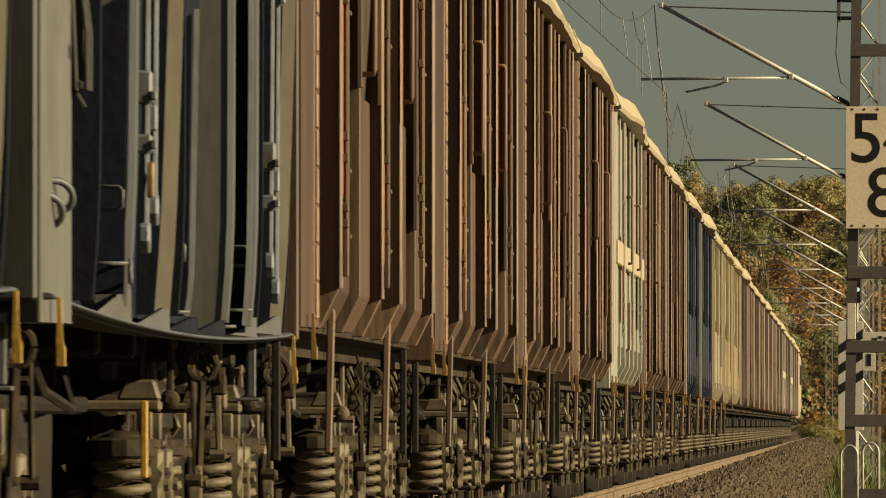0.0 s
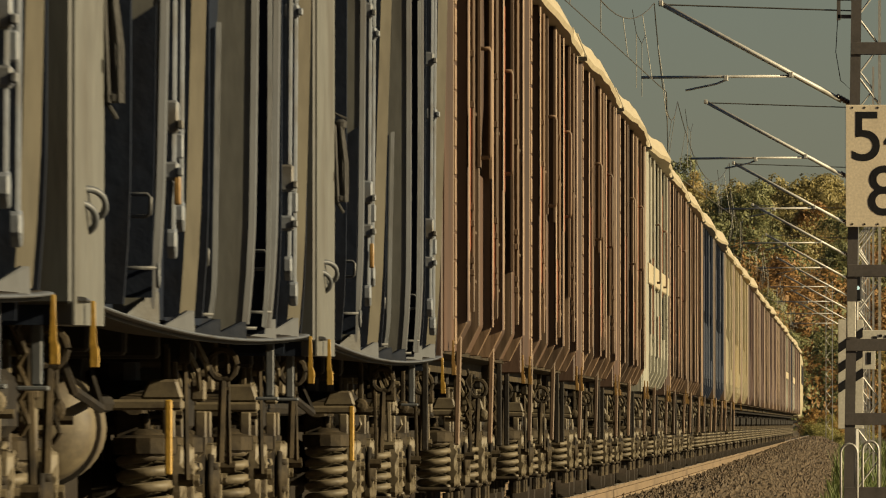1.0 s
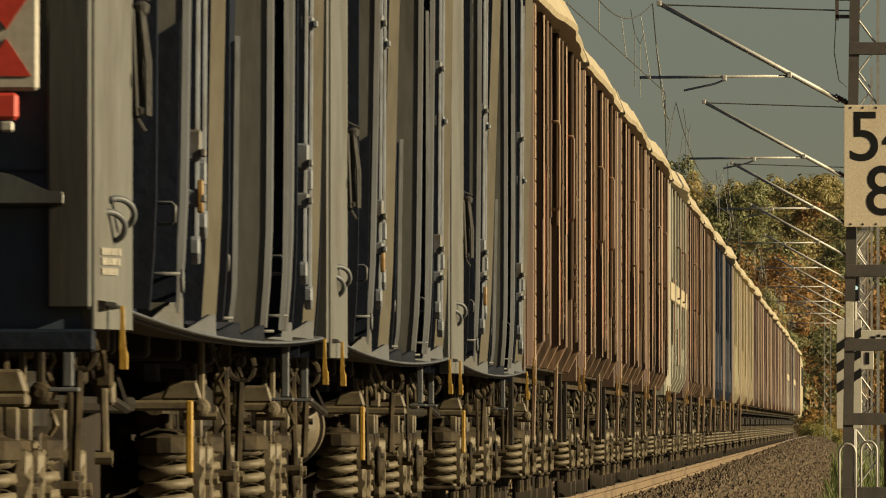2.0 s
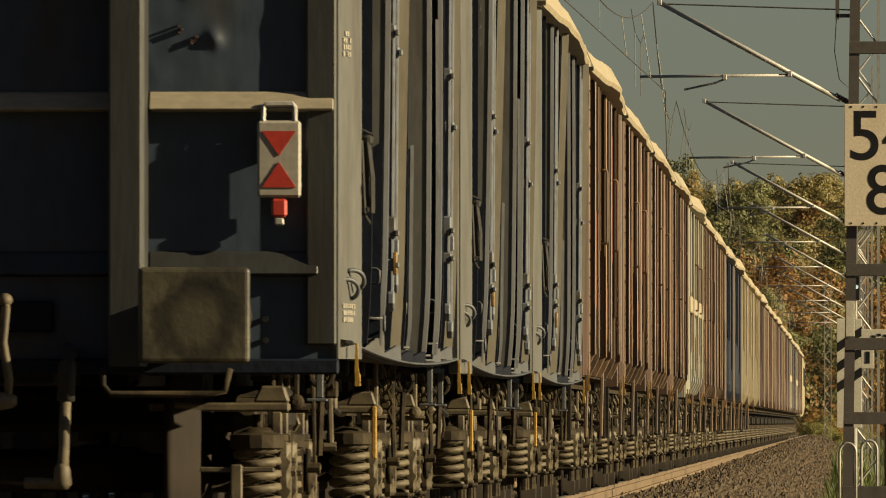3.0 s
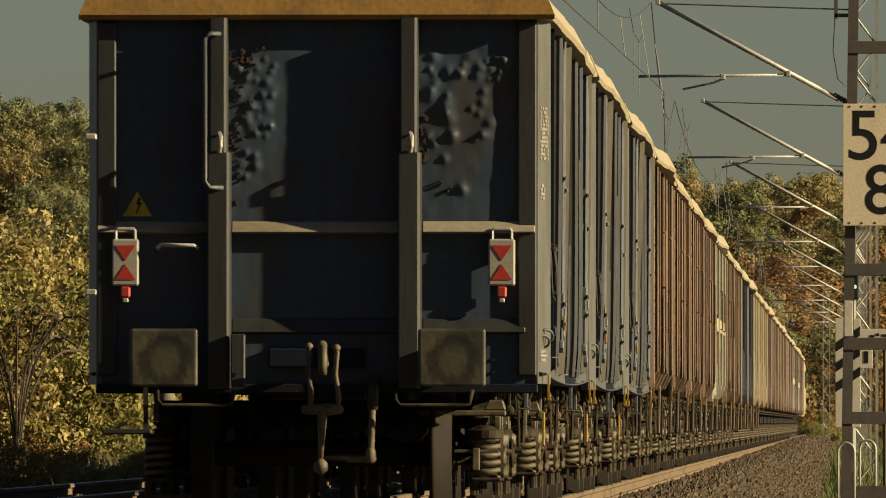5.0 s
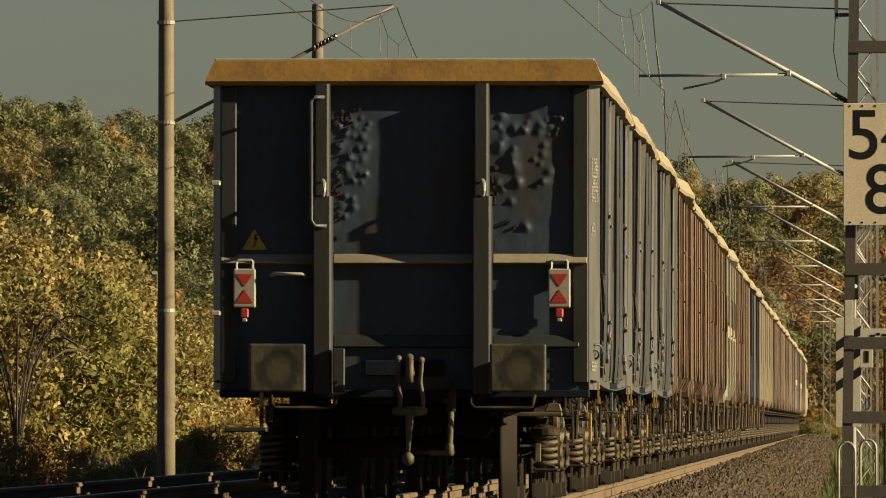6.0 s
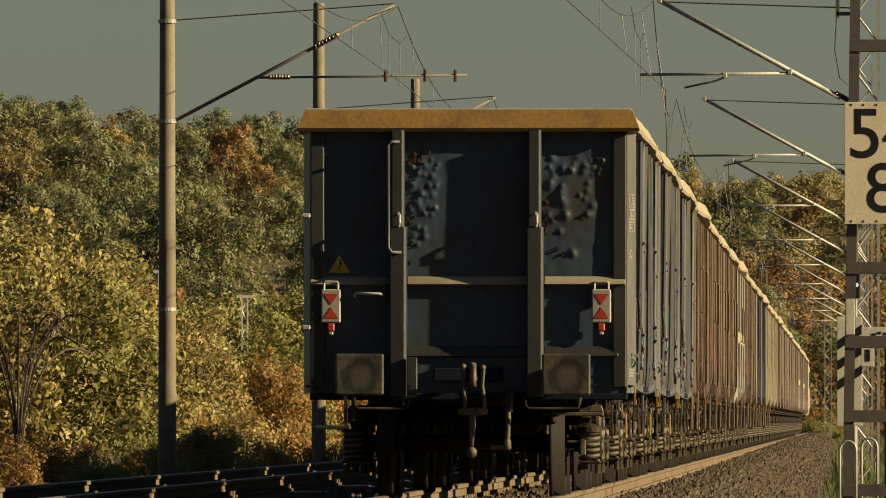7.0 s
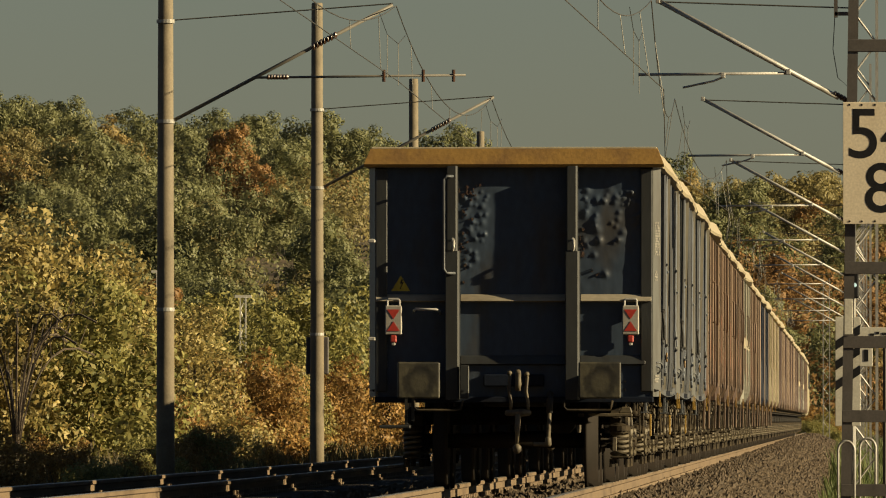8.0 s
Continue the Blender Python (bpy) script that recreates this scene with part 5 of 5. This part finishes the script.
        for i in range(7):
            y = 0.30 + i * (BODY - 0.6) / 6
            fl = (0.0, 0.0, 1.95, 1.93, 0.0, 1.5, 0.0)[i]
            shared((rib, "br", fl), "rib", lambda: brown_rib(fl), rib, w, "", False, (0, y, 0))
            shared((rib, "br", fl), "rib", lambda: brown_rib(fl), rib, w, "", False, (0, y, 0), math.pi)
            # Lighter caps paint the highlight of sunlit rib edges.
            if style == "brown" and i in (1, 3, 4, 6):
                def cap():
                    bm = bmesh.new()
                    prism(bm, [(1.4475, -0.05), (1.4535, -0.046), (1.4535, 0.05), (1.4475, 0.05)], 1.16, 3.16, "z")
                    return bm
                shared("litface", "rib_face", cap, "worn", w, "bright outer face with a painted sun highlight", False, (0, y, 0))
        if near:
            for i in (1, 2, 4, 5):
                def flap():
                    bm = bmesh.new()
                    prism(bm, [(1.27, 1.02), (1.33, 1.02), (1.40, 1.16), (1.40, 1.94), (1.36, 1.95), (1.34, 1.17)], 0.055, 1.95, bev=0.006)
                    return bm
                shared((wall, "flap"), "side_door", flap, wall, w, "lower loading flap", False, (0, 0.30 + i * 2.0333, 0))
            for i in (1, 3, 5):
                y = 0.30 + i * 2.0333
                shared((rib, "bar"), "locking_bar", lambda: latch_bar(1.466, 1.30, [1.38, 1.44, 1.62, 1.70, 2.2, 2.45], 0.55), rib, w, "rusty locking bar with latches", False, (0, y + 0.04, 0))
            for i in (2, 4):
                shared("bloop", "grab_loop", lambda: loop(1.44, 2.0, 2.55, 0.05), "tan", w, "", True, (0, 0.30 + i * 2.0333, 0))
            for i, z0, z1 in ((1, 1.5, 2.2), (3, 1.3, 1.7), (4, 1.9, 2.9)):
                def primer():
                    bm = bmesh.new()
                    prism(bm, [(1.454, -0.044), (1.456, -0.042), (1.456, 0.045), (1.454, 0.045)], z0, z1, "z")
                    return bm
                shared(("primer", i), "primer_patch", primer, "orange_red", w, "patch of orange primer", False, (0, 0.30 + i * 2.0333, 0))
        if style == "pale":
            for z in (1.95,):
                def belt():
                    bm = bmesh.new()
                    box(bm, 1.40, 1.462, 0.3, BODY - 0.3, 0, 0.19, 0.008)
                    return bm
                shared("belt", "side_belt", belt, "rim", w, "", False, (0, 0, z))
            def board():
                bm = bmesh.new()
                box(bm, 1.385, 1.42, 0.35, BODY - 0.35, 1.3, 3.1, 0.008)
                return bm
            shared("pboard", "side_panel", board, "pale", w)
        if style in ("cream", "yellow_wagon", "blue"):
            def lid():
                bm = bmesh.new()
                box(bm, 1.385, 1.425, 0.0, 1.85, 0.0, 0.72, 0.01)
                return bm
            for i in range(6):
                for z in (1.25, 2.1):
                    shared((style, "lid", z > 2 and style == "yellow_wagon"), "side_panel", lid, "cream" if z > 2 and style == "yellow_wagon" else face, w, "", False, (0, 0.42 + 2.03 * i, z))
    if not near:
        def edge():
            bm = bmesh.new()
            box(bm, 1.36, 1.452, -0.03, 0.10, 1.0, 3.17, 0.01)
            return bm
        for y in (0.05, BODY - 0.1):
            shared("edge", "corner_edge", edge, "rim" if k % 3 else "tan", w, "pale corner edge", False, (0, y, 0))
    # under the sides
    if k < 14:
        for y in (0.12, 12.6):
            shared(("yh", kind), "shunting_handle", yellow_handle, "yellow" if kind == "grey" else "ochre", w, "yellow corner handle" if kind == "grey" else "dull ochre corner handle", False, (0, y, 0.06 if kind == "grey" else 0.15))
            # Grey wagons: short step hanger. Others: long dark bar added as the shadow gap.
            shared(("stepb", kind), "step_hanger", lambda: step_bar(0.72 if kind == "grey" else 0.50), "frame_grey" if kind == "grey" else "dark", w, "", False, (0, y + (0.03 if kind == "grey" else 0.25), 0.03))
        shared("rig", "brake_rigging", brake_rigging, "dark", w)
        for j, y in enumerate((1.95, 10.85)):
            v = (k + j) % 3
            for g in range(9 if k < 7 else 4):
                shared(("rod", v, g), "brake_rod", lambda: hanging_rod(20 + 31 * v + g), "spring" if g % 3 == 0 else "bogie", w, "", False, (0, y, 0))
            shared("link", "chain", chain_link, "bogie", w, "", False, (0, y - 0.7, 0.05))
        if k == 1:
            def reservoir():
                bm = bmesh.new()
                disc(bm, (0.985, 4.95, 0.645), "y", [(0.0, 0.02), (0.008, 0.06), (0.022, 0.105), (0.042, 0.138), (0.065, 0.157), (0.09, 0.163), (0.68, 0.163), (0.71, 0.14), (0.74, 0.06)], 32)
                return bm
            tank = shared("tank", "air_reservoir", reservoir, "spring", w, "dusty brown air reservoir with a domed end", True)
            def strap():
                bm = bmesh.new()
                disc(bm, (0.985, 5.13, 0.645), "y", [(0.0, 0.164), (0.0, 0.176), (0.05, 0.176), (0.05, 0.164)], 32)
                return bm
            shared("strap", "strap", strap, "dark", tank)
        if kind == "brown":
            for y in (3.6, 9.3):
                shared("stan", "stanchion", stanchion, "tan", w, "", False, (0, y, -0.05))
        for y in (7.4,) if kind == "grey" else ():
            def lever():
                bm = bmesh.new()
                box(bm, 1.222, 1.243, -0.02, 0.02, 0.50, 0.73, 0.004)
                return bm
            shared("lever", "brake_lever", lever, "yellow", w, "yellow brake change lever", False, (0, y, 0))
    make_bogie(w, 1.95, k < 11, k < 6)
    make_bogie(w, 10.85, k < 11, k < 6)
    w.location = (0, REAR + LENGTH * k, 0)
    return w


def make_locomotive():
    w = tagged(holder("locomotive"), "pale yellow locomotive at the head of the train", "locomotive")
    bm = bmesh.new()
    prism(bm, [(-1.40, 0.9), (1.40, 0.9), (1.48, 1.3), (1.48, 3.0), (1.25, 3.75), (-1.25, 3.75), (-1.48, 3.0), (-1.48, 1.3)], 0.2, 17.5, bev=0.05)
    part("body", bm, "cream", w)
    bm = bmesh.new()
    box(bm, -0.9, 0.9, 1.0, 16.0, 3.76, 3.95, 0.04)
    part("roof_hood", bm, "cream", w)
    for y in (1.5, 5.0, 9.0, 13.0, 16.0):
        bm = bmesh.new()
        box(bm, 1.482, 1.50, y - 0.5, y + 0.5, 2.1, 2.8, 0.006)
        part("side_window", bm, "black", w)
    make_bogie(w, 4.0, False, False)
    make_bogie(w, 13.5, False, False)
    w.location = (0, REAR + LENGTH * 31, 0)
    return w


ORDER = ["grey"] * 3 + ["brown"] * 4 + ["pale", "brown", "brown", "blue", "blue", "cream", "yellow_wagon", "yellow_wagon"] + \
        ["mauve", "brown", "mauve", "brown", "mauve", "mauve", "brown", "mauve", "mauve", "pale", "mauve", "blue", "pale", "mauve", "mauve", "mauve"]
# ---- woods and grass ----
def leaf_cloud(rng, blobs, count, size, flat, soft):
    """Many small leaves gathered on the outside of clumps; soft sets how far their shading follows the clump's round form."""
    b = np.array(blobs)
    k = rng.choice(len(b), count, p=b[:, 3] ** 2 / (b[:, 3] ** 2).sum())
    d = rng.normal(size=(count, 3))
    d /= np.linalg.norm(d, axis=1)[:, None]
    lump = 1 + 0.16 * np.sin(5 * d[:, 0] + 1.7 * k) * np.cos(4 * d[:, 2] + k)
    rad = b[k, 3] * lump * (0.6 + 0.45 * rng.random(count) ** 0.6)
    c = b[k, :3] + d * rad[:, None] * np.array((1, 1, flat))
    return leaf_cards(rng, c, d, size, soft)


def leaf_cards(rng, c, d, size, soft):
    """Bent leaf cards at the points c, turned outwards along d."""
    count = len(c)
    a = rng.normal(size=(count, 3))
    a -= d * ((a * d).sum(1) * soft)[:, None]
    a /= np.linalg.norm(a, axis=1)[:, None]
    e = np.cross(a, d * (0.3 + soft) + (1.05 - soft) * rng.normal(size=(count, 3)))
    e /= np.linalg.norm(e, axis=1)[:, None]
    s = (size * (0.6 + 0.8 * rng.random(count)))[:, None]
    n = np.cross(a, e)
    e *= np.where((n * d).sum(1) < 0, -1.0, 1.0)[:, None]
    n = np.cross(a, e)
    v = np.stack([c - a * s, c + e * s * 0.55 + n * s * 0.2, c + a * s, c - e * s * 0.55 + n * s * 0.2], 1).reshape(-1, 3)
    f = (np.array([(0, 3, 2), (0, 2, 1)])[None] + 4 * np.arange(count)[:, None, None]).reshape(-1, 3)
    shade = n * (1 - soft) + d * soft
    shade /= np.linalg.norm(shade, axis=1)[:, None]
    return v, f, np.repeat(shade, 4, axis=0)


def leaf_mesh(name, v, f, shade, mat):
    me = bpy.data.meshes.new(name)
    me.from_pydata(v.tolist(), [], f.tolist())
    me.polygons.foreach_set("use_smooth", [True] * len(me.polygons))
    me.normals_split_custom_set_from_vertices(shade.tolist())
    me.materials.append(M[mat])
    return new(name, me)


def make_tree(name, label, seed, height, spread, mat, count, size, low=0.25, lean=0.0):
    """A tree or shrub: tapered trunk, limbs, and an uneven crown of leaves."""
    rng = np.random.default_rng(seed)
    root = tagged(holder(name), label, name.split("_")[-1], "wooded slopes")
    bm = bmesh.new()
    tr = 0.02 * height + 0.02
    top = (lean, 0, height * 0.75)
    cyl(bm, (0, 0, -0.5), (lean * 0.4, 0, height * 0.35), tr, 7, tr * 0.7)
    cyl(bm, (lean * 0.4, 0, height * 0.35), top, tr * 0.7, 7, tr * 0.25)
    blobs = []
    n = 9
    for i in range(n):
        a = 6.283 * (i * 0.382 + 0.1 * rng.random())
        u = low + (1 - low) * (i + 0.5) / n
        r = spread * (0.55 + 0.5 * rng.random()) * (1.0 - 0.75 * max(0.0, u - 0.45))
        p = (lean * u + 0.62 * r * math.cos(a), 0.62 * r * math.sin(a), height * u * 0.93)
        cyl(bm, (lean * u * 0.6, 0, max(0.1, height * u * 0.6)), p, tr * 0.3, 5, tr * 0.08)
        blobs.append((*p, 0.50 * r + 0.1 * spread))
        for _ in range(3):
            q = rng.normal(size=3) * 0.38 * r
            blobs.append((p[0] + q[0], p[1] + q[1], max(height * low * 0.7, p[2] + q[2] * 0.8), 0.22 * r + 0.08 * spread))
    part("trunk", bm, "bark", root)
    crown = leaf_mesh("crown", *leaf_cloud(rng, blobs, count, size, 0.85, 0.85 if height > 5 else 0.5), mat)
    crown.parent = root
    return root


def plant(proto, first, x, y, s, turn, label=""):
    m = pose(x, y, land(x, y) - 0.1, 0, 0, turn)
    if first:
        proto.matrix_basis = m @ Matrix.Diagonal((s, s, s, 1))
        return proto
    o = copy_thing(proto, m)
    o.scale = (s, s, s)
    return o


def hue(x, y):
    """Which colour of wood grows here: patches some tens of metres wide."""
    v = noise.noise((x * 0.055, y * 0.010, 2.5)) + 0.5 * noise.noise((x * 0.15, y * 0.03, 8.5))
    right = x > 3.3 - 0.024 * y
    if right:
        return "rust" if y < 1040 and v > -0.25 else "olive" if v > 0.0 else "green"
    if y > 1120:
        return "green" if v < 0.22 else "olive"
    if y < 880 and x < 3.3 - 0.053 * y:
        return "rust"
    return "rust" if v > 0.38 else "olive" if v > 0.05 else "green"


def make_bare_shrub():
    """Dark arching twigs with a few leaves left."""
    rng = random.Random(21)
    bm = bmesh.new()
    for i in range(11):
        a, r, h = 6.283 * rng.random(), 1.0 + 1.2 * rng.random(), 2.0 + 1.6 * rng.random()
        pts = [(r * u ** 1.7 * math.cos(a), r * u ** 1.7 * math.sin(a), h * math.sin(1.9 * u) / 1.0) for u in [q / 8 for q in range(9)]]
        tube(bm, pts, 0.022, 5)
        for q in (4, 5, 6, 7):
            p = pts[q]
            tube(bm, [p, (p[0] + 0.35 * (rng.random() - 0.3) * math.cos(a), p[1] + 0.35 * (rng.random() - 0.5), p[2] + 0.25 + 0.3 * rng.random())], 0.009, 4)
    ob = part("bare_shrub", bm, "bark")
    tagged(ob, "nearly bare shrub with dark arching branches", "shrub", "wooded slopes")
    ob.location = (-13.6, 255, land(-13.6, 255) - 0.1)


def make_woods():
    rng = random.Random(11)
    kinds = (("pale golden", 4.4, 2.1, "leaf_gold"), ("olive", 3.6, 2.0, "leaf_olive"), ("golden", 3.2, 1.9, "leaf_gold"), ("rust-coloured", 3.4, 1.8, "leaf_rust"), ("yellow-green", 2.4, 1.6, "leaf_olive"))
    shrubs = [make_tree("autumn_shrub", f"{c} autumn shrub beside the railway line", 30 + i, h, w, m, 8600, 0.063, 0.06) for i, (c, h, w, m) in enumerate(kinds)]
    used = set()
    for n in range(70):
        y = 268 + 190 * (n / 70) + 6 * rng.random()
        f = rng.random()
        lo, hi = -0.074 * y + 3.3, -0.026 * y + 3.3
        x = lo + (hi - lo) * f
        if x > -11.2:
            x = -11.2 - 4 * rng.random()
        g = (x - 3.3) / y
        if g < -0.058:
            i = rng.choice((0, 0, 0, 2, 1))
        elif g < -0.052:
            i = rng.choice((3, 3, 0, 1))
        elif g < -0.044:
            i = rng.choice((1, 2, 3, 1, 3))
        else:
            i = rng.choice((3, 3, 2, 3, 1))
        tall = 0.75 + 0.35 * rng.random() + (0.22 if g < -0.0575 else -0.05)
        if abs(g + 0.055) < 0.0018 or abs(g + 0.0484) < 0.0014:
            tall *= 0.66
        plant(shrubs[i], i not in used, x, y, tall, 360 * rng.random())
        used.add(i)
    for n in range(34):
        i = rng.choice((1, 3, 3, 4))
        plant(shrubs[i], i not in used, -10.2 + 1.7 * rng.random(), 160 + 105 * rng.random(), 0.26 + 0.14 * rng.random(), 360 * rng.random())
        used.add(i)
    for n in range(40):
        y = 470 + 230 * rng.random()
        x = 3.3 - (0.040 + 0.034 * rng.random()) * y
        i = {"rust": 3, "olive": 2, "green": 1}[hue(x * 1.6, y * 1.6)]
        plant(shrubs[i], False, x, y, 1.25 + 0.5 * rng.random(), 360 * rng.random())
    for n in range(16):
        plant(shrubs[rng.choice((1, 3, 4))], False, 0.5 + 5.5 * rng.random(), 742 + 60 * rng.random(), 0.35 + 0.35 * rng.random(), 360 * rng.random())
    make_bare_shrub()
    trees = [make_tree("broadleaf_tree", f"{c} broadleaf tree on the wooded hillside", 60 + i, h, w, m, 6500, 0.20, 0.1)
             for i, (c, h, w, m) in enumerate((("dull green", 9.5, 4.6, "far_green"), ("olive green", 8.5, 4.6, "far_olive"), ("rust-brown", 8.0, 4.0, "far_rust"), ("green", 10.5, 5.0, "far_green"), ("golden", 7.5, 3.8, "far_gold"), ("reddish", 9.0, 4.2, "far_rust")))]
    pick = {"green": (0, 3), "olive": (1, 1, 4), "rust": (2, 5, 2)}
    used = set()
    for n in range(298):
        y = 755 + 530 * (n + rng.random()) / 298
        x = 3.3 + (-0.078 + 0.095 * rng.random()) * y
        right = x > 3.3 - 0.024 * y
        if x > -14 and y < 820:
            y += 70
        i = rng.choice(pick[hue(x, y)]) if rng.random() < 0.88 else rng.randrange(6)
        s = 0.56 if right and y < 1120 else 0.64 * (0.75 + 0.5 * rng.random())
        plant(trees[i], i not in used, x, y, s, 360 * rng.random())
        used.add(i)
    plant(trees[5], False, -47.5, 1082, 0.62, 40)
    plant(trees[4], False, -45.2, 1078, 0.55, 200)


def canopy(name, mat, label, seed, clumps, count, size, tone):
    """Closed woodland canopy that fills the slope between the single trees."""
    rng = np.random.default_rng(seed)
    y = 800 + 470 * rng.random(clumps * 6) ** 0.8
    x = 3.3 + (-0.080 + 0.10 * rng.random(clumps * 6)) * y
    keep = [i for i in range(clumps * 6) if hue(x[i], y[i]) == tone][:clumps]
    x, y, clumps = x[keep], y[keep], len(keep)
    z = np.array([land(a, b) for a, b in zip(x, y)]) + 1.2 + 2.2 * rng.random(clumps)
    r = 1.9 + 1.9 * rng.random(clumps)
    k = rng.choice(clumps, count, p=r ** 2 / (r ** 2).sum())
    d = rng.normal(size=(count, 3))
    d /= np.linalg.norm(d, axis=1)[:, None]
    lump = 0.75 + 0.3 * np.sin(5 * d[:, 0] + 1.7 * k) * np.cos(4 * d[:, 2] + k)
    c = np.stack([x[k], y[k], z[k]], 1) + d * (r[k] * lump * (0.8 + 0.3 * rng.random(count)))[:, None]
    tagged(leaf_mesh(name, *leaf_cards(rng, c, d, size, 0.85), mat), label, "woodland", "", "stuff")


def blades(name, mat, label, area, count, h0, h1, seed):
    """Upright grass blades in an area x0, x1, y0, y1."""
    rng = np.random.default_rng(seed)
    vs, fs = [], []
    for i in range(count):
        x, y = area[0] + (area[1] - area[0]) * rng.random(), area[2] + (area[3] - area[2]) * rng.random()
        z = land(x, y) - 0.02
        h = h0 + (h1 - h0) * rng.random() ** 2
        a = rng.random() * 6.283
        w = 0.012 + 0.016 * rng.random()
        dx, dy = math.cos(a) * w, math.sin(a) * w
        bx, by = (rng.random() - 0.5) * 0.5 * h, (rng.random() - 0.5) * 0.5 * h
        k = len(vs)
        vs += [(x - dx, y - dy, z), (x + dx, y + dy, z), (x + bx + dx * 0.6, y + by, z + 0.7 * h), (x + 1.6 * bx, y + 1.6 * by, z + h)]
        fs += [(k, k + 1, k + 2), (k, k + 2, k + 3)]
    soup(name, vs, fs, mat, label, "grass", "stuff")


make_ground()
make_ballast()
make_overhead_line()
make_signs()
make_far_posts()
WAGONS = [make_wagon(style, k) for k, style in enumerate(ORDER)] + [make_locomotive()]
make_woods()
canopy("distant_woods", "far_green", "dull green woodland canopy on the hillside", 71, 300, 90000, 0.15, "green")
canopy("distant_woods", "far_olive", "olive woodland canopy on the hillside", 72, 260, 70000, 0.15, "olive")
canopy("distant_woods", "far_rust", "rust-brown autumn woodland canopy on the hillside", 73, 170, 48000, 0.15, "rust")
blades("dry_grass", "straw", "dry straw-coloured grass beside the far track", (-16, -8.2, 205, 300), 16000, 0.2, 0.7, 3)
blades("dry_grass", "straw", "dry straw-coloured grass on the slope", (-24, -9, 300, 420), 14000, 0.3, 0.9, 8)
blades("green_weeds", "weed", "green weeds growing beside the mast foot", (2.95, 3.9, 136, 240), 5200, 0.1, 0.55, 5)
blades("green_weeds", "weed", "green weeds along the edge of the ballast", (2.9, 8, 240, 600), 9000, 0.2, 0.9, 6)
make_tracks()


def motions():
    """The train runs away from the camera at an even speed; its wheels roll."""
    for k, w in enumerate(WAGONS):
        y = REAR + LENGTH * k
        walk(w, [(t, pose(0, y + SPEED * t, 0)) for t in [i * 0.5 for i in range(17)]])
    step = math.degrees(SPEED / FPS / 0.455)
    for wheel, e in SPINNING:
        walk(wheel, [(f / FPS, pose(0, e, 0.46, -step * f, 0, 0)) for f in range(241)])


motions()
